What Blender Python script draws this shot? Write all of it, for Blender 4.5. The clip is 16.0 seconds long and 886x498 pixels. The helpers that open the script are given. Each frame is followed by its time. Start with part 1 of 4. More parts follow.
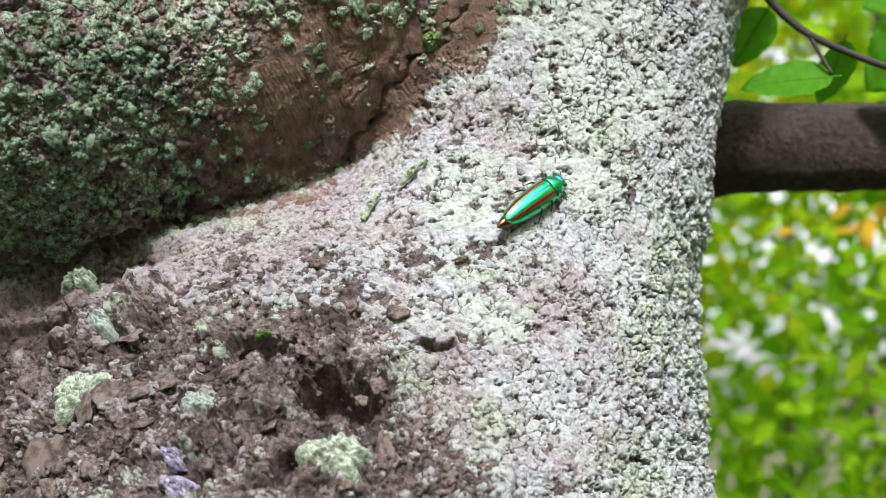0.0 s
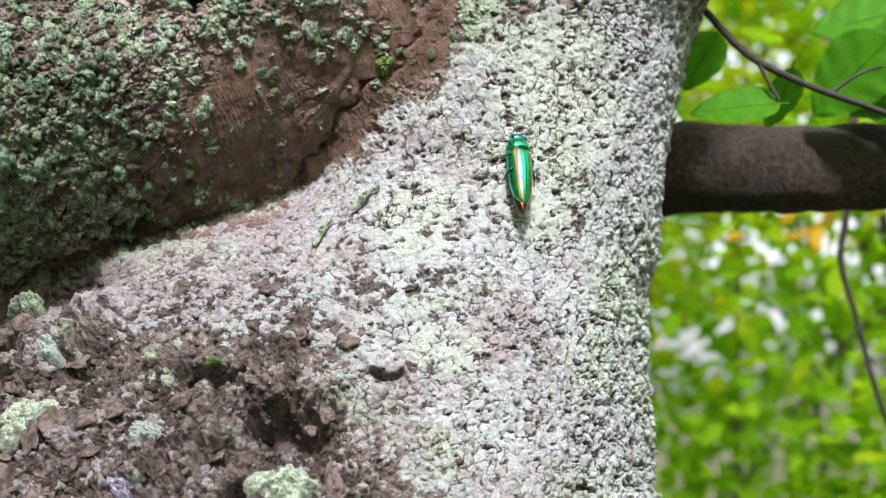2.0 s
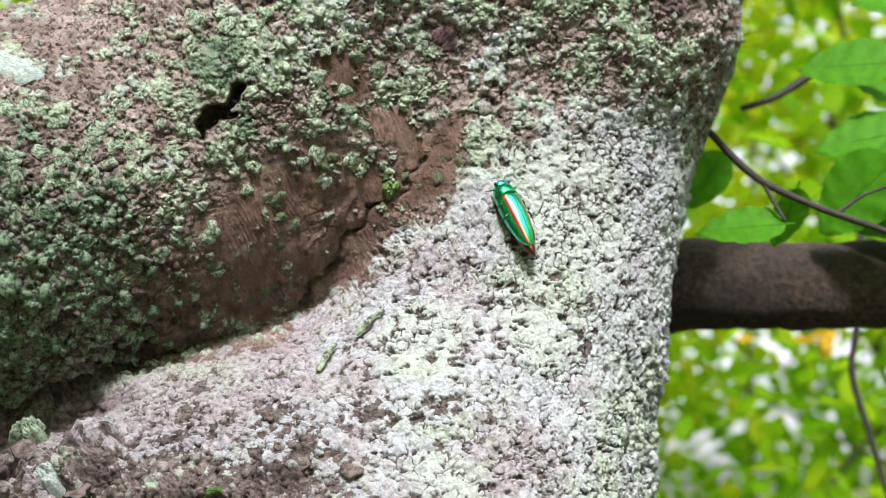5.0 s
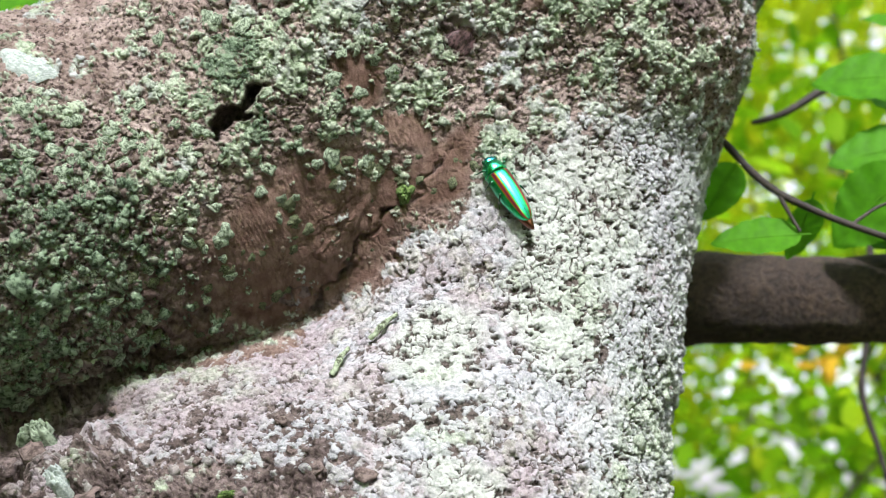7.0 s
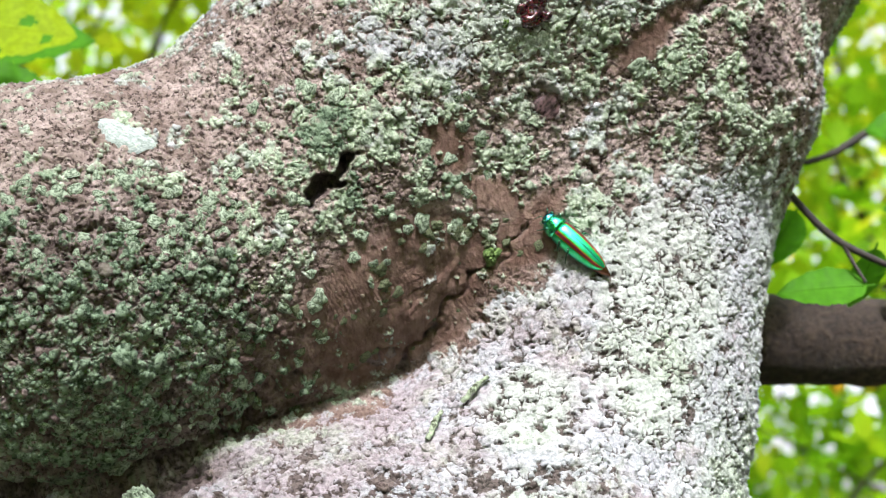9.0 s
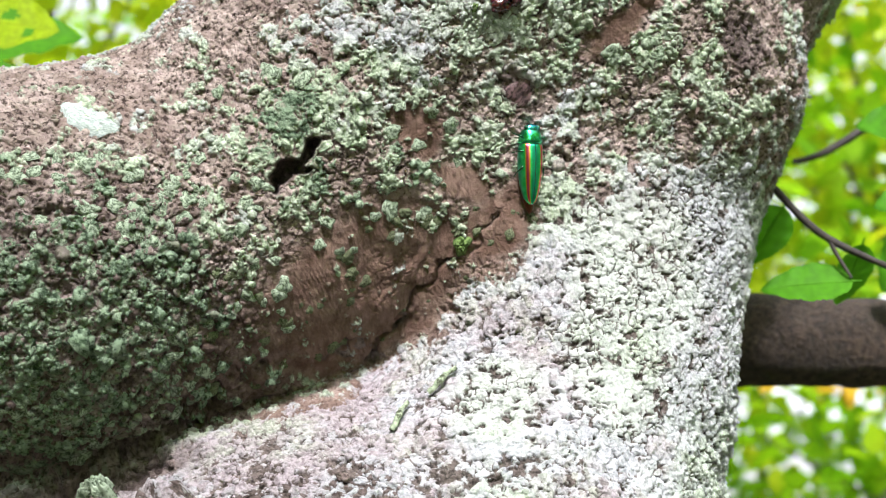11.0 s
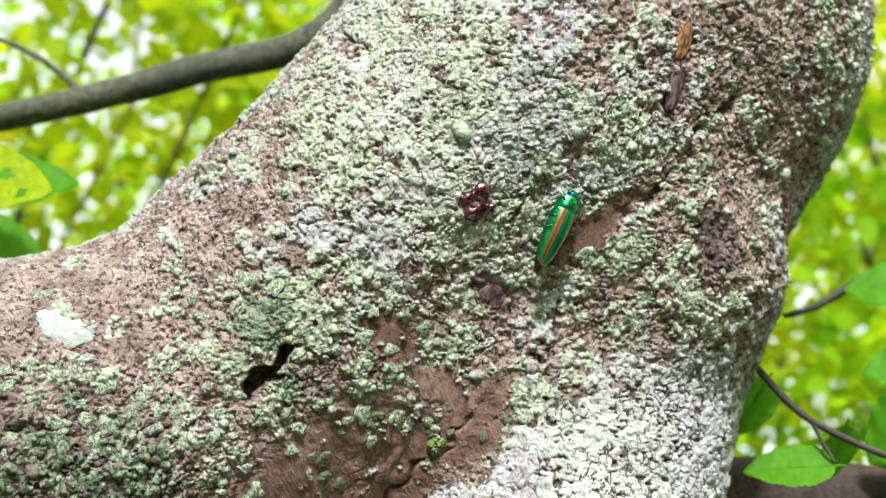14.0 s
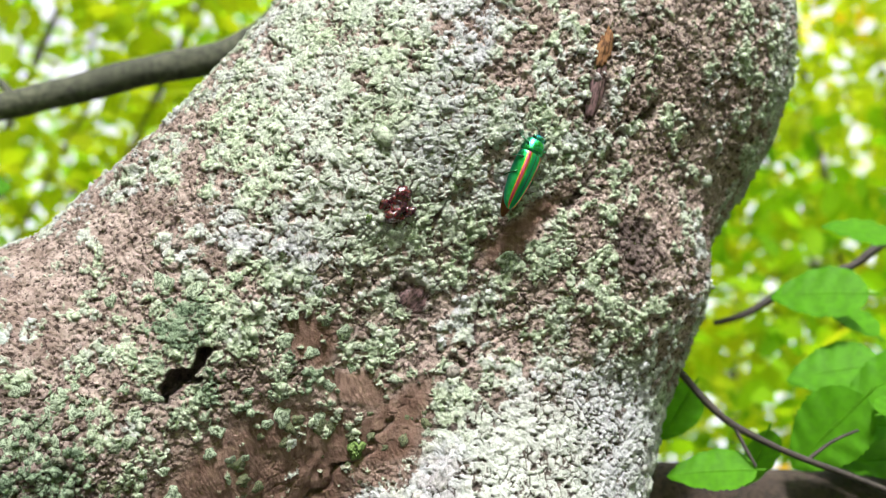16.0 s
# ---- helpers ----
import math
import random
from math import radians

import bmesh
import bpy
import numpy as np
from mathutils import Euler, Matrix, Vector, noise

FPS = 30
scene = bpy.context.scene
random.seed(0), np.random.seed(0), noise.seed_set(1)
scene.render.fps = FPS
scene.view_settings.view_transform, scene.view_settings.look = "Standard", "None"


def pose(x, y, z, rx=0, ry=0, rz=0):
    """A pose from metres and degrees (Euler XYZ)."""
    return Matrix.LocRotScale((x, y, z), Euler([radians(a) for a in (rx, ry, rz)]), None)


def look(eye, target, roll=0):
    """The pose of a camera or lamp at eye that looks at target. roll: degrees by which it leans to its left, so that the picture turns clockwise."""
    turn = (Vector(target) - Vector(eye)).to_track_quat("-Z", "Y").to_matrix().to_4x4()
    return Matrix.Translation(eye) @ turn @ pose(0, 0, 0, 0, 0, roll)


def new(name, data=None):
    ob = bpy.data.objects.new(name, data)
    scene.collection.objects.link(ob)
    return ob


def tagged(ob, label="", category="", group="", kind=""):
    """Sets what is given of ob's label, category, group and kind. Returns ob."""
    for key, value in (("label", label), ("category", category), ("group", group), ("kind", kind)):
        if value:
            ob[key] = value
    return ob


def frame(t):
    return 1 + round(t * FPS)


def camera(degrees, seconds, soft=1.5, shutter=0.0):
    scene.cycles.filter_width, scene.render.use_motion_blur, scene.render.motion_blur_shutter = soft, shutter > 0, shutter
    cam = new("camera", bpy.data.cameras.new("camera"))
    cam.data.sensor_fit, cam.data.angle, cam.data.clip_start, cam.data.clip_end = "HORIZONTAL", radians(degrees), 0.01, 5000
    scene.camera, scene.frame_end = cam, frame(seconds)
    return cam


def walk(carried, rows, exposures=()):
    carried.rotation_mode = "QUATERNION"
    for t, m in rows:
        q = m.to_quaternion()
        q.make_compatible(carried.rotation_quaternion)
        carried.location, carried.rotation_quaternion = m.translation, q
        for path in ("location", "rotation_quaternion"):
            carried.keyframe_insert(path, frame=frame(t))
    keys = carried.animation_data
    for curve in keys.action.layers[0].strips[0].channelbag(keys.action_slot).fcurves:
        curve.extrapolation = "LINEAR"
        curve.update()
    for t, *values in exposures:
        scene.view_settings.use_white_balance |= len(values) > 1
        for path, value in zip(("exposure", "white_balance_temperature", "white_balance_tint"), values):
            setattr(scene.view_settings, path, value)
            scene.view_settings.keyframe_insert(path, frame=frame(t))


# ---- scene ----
cam = camera(42.0, 16.0, soft=1.0)
cam.data.dof.use_dof = True
cam.data.dof.focus_distance = 0.545
cam.data.dof.aperture_fstop = 8.2

# seconds, eye, point looked at, roll
PATH = [
    (0, (0.0123, -0.5383, 1.4769), (-0.0099, 0.0066, 1.5479), -0.75),
    (0.5, (0.0183, -0.5388, 1.4787), (0.0035, 0.0063, 1.5508), -0.64),
    (1, (0.0144, -0.5441, 1.4855), (0.0091, 0.0018, 1.5523), -0.71),
    (1.5, (0.0122, -0.5415, 1.4837), (0.0136, 0.0043, 1.5516), -0.56),
    (2, (0.0141, -0.5428, 1.4933), (0.0138, 0.0031, 1.5606), -0.45),
    (2.5, (0.0130, -0.5435, 1.4978), (0.0067, 0.0009, 1.5755), -0.25),
    (3, (0.0135, -0.5433, 1.5000), (0.0059, 0.0002, 1.5841), -0.20),
    (3.5, (0.0171, -0.5417, 1.4995), (0.0107, 0.0003, 1.5925), -0.16),
    (4, (0.0256, -0.5389, 1.4961), (0.0186, 0.0010, 1.6008), -0.10),
    (4.5, (0.0279, -0.5413, 1.5047), (0.0218, -0.0023, 1.6137), -0.22),
    (4.7, (0.0241, -0.5433, 1.5075), (0.0185, -0.0045, 1.6180), -0.26),
    (6.8, (-0.0011, -0.5415, 1.5093), (-0.0015, -0.0039, 1.6255), 0.06),
    (7, (0.0078, -0.5348, 1.4970), (0.0041, 0.0006, 1.6228), 0.12),
    (7.5, (0.0210, -0.5248, 1.4824), (0.0127, 0.0077, 1.6199), 0.08),
    (8, (0.0060, -0.5342, 1.5009), (-0.0014, 0.0010, 1.6272), -0.07),
    (8.5, (-0.0235, -0.5486, 1.5243), (-0.0263, -0.0123, 1.6459), -0.25),
    (9, (-0.0458, -0.5526, 1.5291), (-0.0420, -0.0167, 1.6524), -0.31),
    (11.3, (-0.0169, -0.5377, 1.5156), (-0.0262, -0.0049, 1.6516), 0.26),
    (11.5, (-0.0163, -0.5379, 1.5154), (-0.0278, -0.0062, 1.6556), 0.27),
    (12, (-0.0071, -0.5371, 1.5228), (-0.0243, -0.0079, 1.6716), 0.47),
    (12.5, (0.0030, -0.5419, 1.5435), (-0.0198, -0.0146, 1.6983), 0.79),
    (13, (0.0020, -0.5464, 1.5575), (-0.0219, -0.0198, 1.7144), 0.87),
    (13.5, (0.0044, -0.5534, 1.5779), (-0.0209, -0.0258, 1.7314), 1.02),
    (14, (0.0059, -0.5603, 1.5935), (-0.0112, -0.0324, 1.7467), 0.87),
    (14.5, (0.0105, -0.5615, 1.5931), (-0.0006, -0.0334, 1.7464), 0.76),
    (15, (0.0246, -0.5572, 1.5813), (0.0202, -0.0297, 1.7369), 0.63),
    (15.5, (0.0240, -0.5603, 1.5895), (0.0232, -0.0324, 1.7438), 0.54),
    (16, (0.0260, -0.5607, 1.5893), (0.0278, -0.0341, 1.7481), 0.57),
]
walk(cam, [(t, look(eye, target, roll)) for t, eye, target, roll in PATH], exposures=[(0, 1.4, 6330, 15), (4.5, 1.46, 6350, 15), (9, 1.67, 6280, 17), (12.5, 1.77, 6420, 15), (16, 1.76, 6600, 14)])

# ---- world and light ----
world = bpy.data.worlds.new("overcast_sky")
scene.world = world
world.use_nodes = True
wn = world.node_tree.nodes
sky = wn.new("ShaderNodeTexSky")
sky.sky_type = "NISHITA"
sky.sun_disc = False
sky.sun_elevation = radians(47)
sky.sun_rotation = radians(180)
sky.air_density, sky.dust_density, sky.ozone_density = 1.0, 3.0, 1.0
soft_sky = wn.new("ShaderNodeHueSaturation")
soft_sky.inputs["Saturation"].default_value = 0.2
soft_sky.inputs["Value"].default_value = 1.3
world.node_tree.links.new(sky.outputs[0], soft_sky.inputs["Color"])
world.node_tree.links.new(soft_sky.outputs[0], wn["Background"].inputs[0])
wn["Background"].inputs[1].default_value = 0.103
sun = new("sun", bpy.data.lights.new("sun", "SUN"))
sun.data.energy, sun.data.angle, sun.data.color = 2.4, radians(7), (1.0, 0.98, 0.95)
sun.matrix_world = look((0.0, -2.2, 2.36), (0, 0, 0))


# ---- noise on arrays of points ----
TABLE = np.random.default_rng(12).random((4, 64 * 64 * 64), dtype=np.float32)


def grain(p, size, seed=0):
    """Smooth noise from -1 to 1 with lumps of that size in metres."""
    q = (p / size).astype(np.float32) + np.float32(seed * 17.13)
    c = np.floor(q).astype(np.int32)
    f = q - c
    f = f * f * (3 - 2 * f)
    x0, y0, z0 = (c[:, 0] & 63) << 12, (c[:, 1] & 63) << 6, c[:, 2] & 63
    x1, y1, z1 = ((c[:, 0] + 1) & 63) << 12, ((c[:, 1] + 1) & 63) << 6, (c[:, 2] + 1) & 63
    t, fx, fy, fz = TABLE[0], f[:, 0], f[:, 1], f[:, 2]

    def line(a, b):
        u, v = t[a + b + z0], t[a + b + z1]
        return u + (v - u) * fz

    low, high = line(x0, y0), line(x0, y1)
    near = low + (high - low) * fy
    low, high = line(x1, y0), line(x1, y1)
    far = low + (high - low) * fy
    return (near + (far - near) * fx) * 2 - 1


def fractal(p, size, octaves=4, seed=0, gain=0.5):
    out, amount = 0.0, 1.0
    for n in range(octaves):
        out = out + amount * grain(p + 7.3 * n, size / 2**n, seed + n)
        amount *= gain
    return out


def cells(p, size, seed=0):
    """Distances to the nearest and the next cell centre, in cell sizes, and a number for the cell."""
    q = (p / size).astype(np.float32) + np.float32(seed * 3.7)
    c = np.floor(q).astype(np.int32)
    f = q - c
    first, second, name = (np.full(len(p), v, np.float32) for v in (9, 9, 0))
    for a in (-1, 0, 1):
        i = ((c[:, 0] + a) & 63) << 12
        for b in (-1, 0, 1):
            j = i + (((c[:, 1] + b) & 63) << 6)
            for d in (-1, 0, 1):
                k = j + ((c[:, 2] + d) & 63)
                far = (a + TABLE[0][k] - f[:, 0]) ** 2 + (b + TABLE[1][k] - f[:, 1]) ** 2 + (d + TABLE[2][k] - f[:, 2]) ** 2
                near = far < first
                second = np.where(near, first, np.minimum(second, far))
                name = np.where(near, TABLE[3][k], name)
                first = np.minimum(first, far)
    return np.sqrt(first), np.sqrt(second), name


def ramp(v, a, b):
    v = np.clip((v - a) / (b - a), 0, 1)
    return v * v * (3 - 2 * v)


# -- tree form
TRUNK = [(-0.060, 0.220, -0.100, 0.290), (-0.070, 0.109, 1.307, 0.218), (0.039, 0.128, 1.591, 0.096), (0.061, 0.152, 1.765, 0.117), (0.085, 0.119, 1.788, 0.098), (0.091, 0.142, 1.941, 0.162), (0.120, 0.140, 2.450, 0.155), (0.100, 0.200, 3.400, 0.120)]
LIMB = [(-0.025, 0.153, 1.743, 0.125), (-0.237, 0.078, 1.653, 0.104), (-0.449, 0.089, 1.669, 0.110), (-0.950, 0.020, 1.860, 0.090)]
SHELF = [(-0.357, 0.123, 1.391, 0.142), (-0.120, 0.130, 1.445, 0.147)]
FORK = [(-0.090, 0.084, 1.763, 0.092), (0.025, 0.087, 1.862, 0.119)]


def round_cone(p, a, b):
    a, b = np.array(a), np.array(b)
    ab = b[:3] - a[:3]
    s = np.clip(((p - a[:3]) @ ab) / (ab @ ab), 0, 1)
    return np.sqrt(((p - a[:3] - s[:, None] * ab) ** 2).sum(1)) - (a[3] + (b[3] - a[3]) * s)


def melt(a, b, k):
    h = np.clip(0.5 + 0.5 * (b - a) / k, 0, 1)
    return b + (a - b) * h - k * h * (1 - h)


def chain(p, rows, k):
    out = round_cone(p, rows[0], rows[1])
    for a, b in zip(rows[1:], rows[2:]):
        out = melt(out, round_cone(p, a, b), k)
    return out


def tree_bodies(p):
    trunk = melt(chain(p, TRUNK, 0.02), chain(p, SHELF, 0.02), 0.05)
    fork = round_cone(p, FORK[0], FORK[1])
    return trunk, melt(chain(p, LIMB, 0.03), fork, 0.04)


def tree_sdf(p):
    trunk, limb = tree_bodies(p)
    # the fold under the limb is sharp at its open end and closes higher up
    k = 0.004 + 0.034 * np.clip((p[:, 2] - 1.575) / 0.10, 0, 1)
    h = np.clip(0.5 + 0.5 * (limb - trunk) / k, 0, 1)
    return limb + (trunk - limb) * h - k * h * (1 - h)
# -- end of tree form


# ---- materials ----
def material(name, rough=0.8):
    m = bpy.data.materials.new(name)
    m.use_nodes = True
    b = m.node_tree.nodes["Principled BSDF"]
    b.inputs["Roughness"].default_value = rough
    return m, m.node_tree.nodes, m.node_tree.links, b


def node(nodes, kind, **inputs):
    n = nodes.new(kind)
    for key, value in inputs.items():
        n.inputs[key.replace("_", " ")].default_value = value
    return n


def mixed(nodes, links, factor, a, b):
    """A colour mix; a and b are colours or sockets, factor a number or a socket."""
    n = nodes.new("ShaderNodeMix")
    n.data_type = "RGBA"
    for socket, value in ((n.inputs[0], factor), (n.inputs[6], a), (n.inputs[7], b)):
        if isinstance(value, (tuple, float, int)):
            socket.default_value = (*value, 1.0) if isinstance(value, tuple) else value
        else:
            links.new(value, socket)
    return n.outputs[2]


def ranged(nodes, links, socket, a, b, c=0.0, d=1.0):
    n = nodes.new("ShaderNodeMapRange")
    n.interpolation_type = "SMOOTHSTEP"
    links.new(socket, n.inputs[0])
    for k, v in enumerate((a, b, c, d)):
        n.inputs[k + 1].default_value = v
    return n.outputs[0]


def noise_at(nodes, links, scale, detail=4.0, rough=0.6, coords="Object", stretch=None):
    tc = nodes.new("ShaderNodeTexCoord")
    source = tc.outputs[coords]
    if stretch:
        mp = nodes.new("ShaderNodeMapping")
        mp.inputs["Scale"].default_value = stretch
        links.new(source, mp.inputs[0])
        source = mp.outputs[0]
    n = nodes.new("ShaderNodeTexNoise")
    n.inputs["Scale"].default_value, n.inputs["Detail"].default_value, n.inputs["Roughness"].default_value = scale, detail, rough
    links.new(source, n.inputs["Vector"])
    return n.outputs["Fac"]


def bump(nodes, links, bsdf, height, strength, distance):
    n = nodes.new("ShaderNodeBump")
    n.inputs["Strength"].default_value, n.inputs["Distance"].default_value = strength, distance
    links.new(height, n.inputs["Height"])
    links.new(n.outputs[0], bsdf.inputs["Normal"])


def attribute(nodes, name):
    n = nodes.new("ShaderNodeAttribute")
    n.attribute_name = name
    return n.outputs["Fac"]


def bark_material():
    m, n, l, b = material("lichened_bark", 0.9)
    grey = ranged(n, l, noise_at(n, l, 60, 5), 0.35, 0.65)
    fine = noise_at(n, l, 1100, 4, 0.7)
    mid = noise_at(n, l, 330, 5, 0.66)
    light = ranged(n, l, mid, 0.34, 0.60)
    # brown bark of the limb, bare smooth bark, dark bark under the trunk's crust with its gaps' shade painted in,
    # rotten wood
    bark = mixed(n, l, grey, (0.225, 0.170, 0.150), (0.42, 0.342, 0.316))
    bark = mixed(n, l, ranged(n, l, mid, 0.36, 0.52), (0.05, 0.034, 0.029), bark)
    bare = mixed(n, l, grey, (0.125, 0.074, 0.056), (0.235, 0.155, 0.125))
    lined = noise_at(n, l, 420, 3, 0.6, stretch=(1.0, 0.25, 0.25))
    bare = mixed(n, l, ranged(n, l, lined, 0.34, 0.52), mixed(n, l, 0.45, bare, (0.06, 0.033, 0.023)), bare)
    under = mixed(n, l, light, (0.035, 0.03, 0.026), (0.14, 0.115, 0.105))
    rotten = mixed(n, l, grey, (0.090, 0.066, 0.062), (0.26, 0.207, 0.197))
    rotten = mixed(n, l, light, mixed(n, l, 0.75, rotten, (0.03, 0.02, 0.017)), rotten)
    bark = mixed(n, l, attribute(n, "limbward"), under, bark)
    bark = mixed(n, l, attribute(n, "bare"), bark, bare)
    # this field also carries shade painted into hollows, cracks, groove and limb corner
    bark = mixed(n, l, attribute(n, "rot_and_shade"), bark, rotten)
    # lichen: pale, mauve, white, green, and dark green that has the limb corner's shade in its colour
    pale = mixed(n, l, light, (0.29, 0.302, 0.322), (0.46, 0.475, 0.505))
    pale = mixed(n, l, ranged(n, l, noise_at(n, l, 28, 4, 0.6), 0.47, 0.62, 0.0, 0.6), pale, (0.48, 0.51, 0.515))
    pale = mixed(n, l, ranged(n, l, attribute(n, "white"), 0.0, 1.0, 0.0, 0.75), pale, mixed(n, l, light, (0.36, 0.40, 0.35), (0.50, 0.545, 0.49)))
    mauve = mixed(n, l, light, (0.235, 0.200, 0.212), (0.40, 0.352, 0.378))
    pale = mixed(n, l, attribute(n, "lilac"), pale, mauve)
    green = mixed(n, l, light, (0.19, 0.25, 0.16), (0.455, 0.53, 0.40))
    lichen = mixed(n, l, ranged(n, l, attribute(n, "green"), 0.0, 0.7), pale, green)
    shaded_algae = mixed(n, l, light, (0.030, 0.053, 0.029), (0.235, 0.32, 0.22))
    lichen = mixed(n, l, ranged(n, l, attribute(n, "green"), 0.66, 1.0), lichen, shaded_algae)
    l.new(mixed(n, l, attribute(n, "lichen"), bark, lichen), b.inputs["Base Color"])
    b.inputs["Specular IOR Level"].default_value = 0.2
    height = n.new("ShaderNodeMath")
    height.operation = "MULTIPLY_ADD"
    height.inputs[1].default_value = 0.7
    l.new(fine, height.inputs[0])
    l.new(mid, height.inputs[2])
    bump(n, l, b, height.outputs[0], 1.0, 0.0016)
    return m


def plain_bark(name, dark, light, scale=70.0, rough=0.85, depth=0.002):
    m, n, l, b = material(name, rough)
    big = noise_at(n, l, scale * 0.25, 4)
    small = noise_at(n, l, scale * 4, 5, 0.7)
    colour = mixed(n, l, ranged(n, l, small, 0.36, 0.64), dark, light)
    colour = mixed(n, l, ranged(n, l, big, 0.4, 0.65), colour, mixed(n, l, 0.6, colour, dark))
    l.new(colour, b.inputs["Base Color"])
    bump(n, l, b, small, 0.7, depth)
    return m


def leaf_material(name, low, high, yellow, glow=0.55):
    """Thin leaves that let light through."""
    m, n, l, b = material(name, 0.6)
    b.inputs["Specular IOR Level"].default_value = 0.15
    info = n.new("ShaderNodeNewGeometry")
    vein = noise_at(n, l, 160, 3)
    colour = mixed(n, l, info.outputs["Random Per Island"], low, high)
    turn = ranged(n, l, noise_at(n, l, 1.3, 2), 0.56, 0.66)
    colour = mixed(n, l, turn, colour, yellow)
    colour = mixed(n, l, ranged(n, l, vein, 0.35, 0.65), mixed(n, l, 0.25, colour, (0.02, 0.05, 0.01)), colour)
    l.new(colour, b.inputs["Base Color"])
    thin = n.new("ShaderNodeBsdfTranslucent")
    l.new(colour, thin.inputs[0])
    both = n.new("ShaderNodeMixShader")
    both.inputs[0].default_value = glow
    l.new(b.outputs[0], both.inputs[1])
    l.new(thin.outputs[0], both.inputs[2])
    l.new(both.outputs[0], n["Material Output"].inputs[0])
    return m


BARK = bark_material()
BRANCH_BARK = plain_bark("rough_branch_bark", (0.012, 0.008, 0.006), (0.070, 0.046, 0.031), 60, 0.85, 0.006)
TWIG_BARK = plain_bark("twig_bark", (0.010, 0.008, 0.007), (0.045, 0.034, 0.026), 200, 0.7, 0.0005)
SMOOTH_BARK = plain_bark("smooth_branch_bark", (0.022, 0.027, 0.016), (0.085, 0.092, 0.06), 40)
LEAF = leaf_material("green_leaf", (0.16, 0.40, 0.004), (0.36, 0.64, 0.008), (0.56, 0.64, 0.01), 0.68)
LEAF_NEAR = leaf_material("large_green_leaf", (0.06, 0.25, 0.006), (0.11, 0.34, 0.01), (0.12, 0.30, 0.01), 0.5)
LEAF_YELLOW = leaf_material("yellowing_leaf", (0.40, 0.60, 0.006), (0.58, 0.68, 0.012), (0.80, 0.58, 0.015), 0.66)
LEAF_ORANGE = leaf_material("orange_leaf", (0.72, 0.40, 0.03), (0.82, 0.52, 0.04), (0.80, 0.50, 0.04))
EARTH, _n, _l, _b = material("leaf_litter_earth", 0.95)
_l.new(mixed(_n, _l, ranged(_n, _l, noise_at(_n, _l, 9, 6), 0.4, 0.6), (0.045, 0.035, 0.02), (0.10, 0.10, 0.04)), _b.inputs["Base Color"])


# ---- mesh helpers ----
def mesh_object(name, verts, faces, mat, parent=None, smooth=True, fields=None):
    """A mesh from arrays; faces is an array of quads or triangles."""
    me = bpy.data.meshes.new(name)
    faces = np.asarray(faces)
    k = faces.shape[1]
    me.vertices.add(len(verts))
    me.vertices.foreach_set("co", np.asarray(verts, np.float32).ravel())
    me.loops.add(faces.size)
    me.loops.foreach_set("vertex_index", faces.astype(np.int32).ravel())
    me.polygons.add(len(faces))
    me.polygons.foreach_set("loop_start", np.arange(0, faces.size, k, dtype=np.int32))
    me.polygons.foreach_set("use_smooth", np.full(len(faces), smooth))
    for key, values in (fields or {}).items():
        me.attributes.new(key, "FLOAT", "POINT").data.foreach_set("value", np.asarray(values, np.float32))
    me.update(calc_edges=True)
    me.validate()
    me.materials.append(mat)
    ob = new(name, me)
    ob.parent = parent
    return ob


def part(name, bm, mat, parent, label="", smooth=True):
    me = bpy.data.meshes.new(name)
    for f in bm.faces:
        f.smooth = smooth
    bm.to_mesh(me)
    bm.free()
    me.materials.append(mat)
    ob = new(name, me)
    ob.parent = parent
    return tagged(ob, label)


def thing(name, m, label, category, group="", kind=""):
    ob = new(name)
    ob.empty_display_size = 0.02
    ob.matrix_basis = m
    return tagged(ob, label, category, group, kind)


def tube(points, radii, sides=10, wobble=0.0, seed=1, size=0.03, steps=6):
    """Vertices and quads of a bent, tapered tube through the points."""
    pts = [Vector(p) for p in points]
    line, rad = [], []
    for i in range(len(pts) - 1):
        a, b, c, d = pts[max(i - 1, 0)], pts[i], pts[i + 1], pts[min(i + 2, len(pts) - 1)]
        for s in range(steps):
            u = s / steps
            line.append(0.5 * ((2 * b) + (c - a) * u + (2 * a - 5 * b + 4 * c - d) * u * u + (3 * b - a - 3 * c + d) * u**3))
            rad.append(radii[i] + (radii[i + 1] - radii[i]) * u)
    line.append(pts[-1])
    rad.append(radii[-1])
    verts, side = [], Vector((0.31, 0.2, 0.93))
    for i, p in enumerate(line):
        ahead = (line[min(i + 1, len(line) - 1)] - line[max(i - 1, 0)]).normalized()
        u = (side - ahead * side.dot(ahead)).normalized()
        v = ahead.cross(u)
        for k in range(sides):
            a = 2 * math.pi * k / sides
            verts.append(p + (u * math.cos(a) + v * math.sin(a)) * rad[i])
    verts = np.array(verts)
    if wobble:
        axis = np.repeat(np.array(line), sides, 0)
        out = verts - axis
        verts = verts + out * (wobble * fractal(verts, size, 3, seed))[:, None]
    n = len(line)
    i, k = np.meshgrid(np.arange(n - 1), np.arange(sides), indexing="ij")
    a, b = i * sides + k, i * sides + (k + 1) % sides
    quads = np.stack([a, b, b + sides, a + sides], -1).reshape(-1, 4)
    return verts, quads


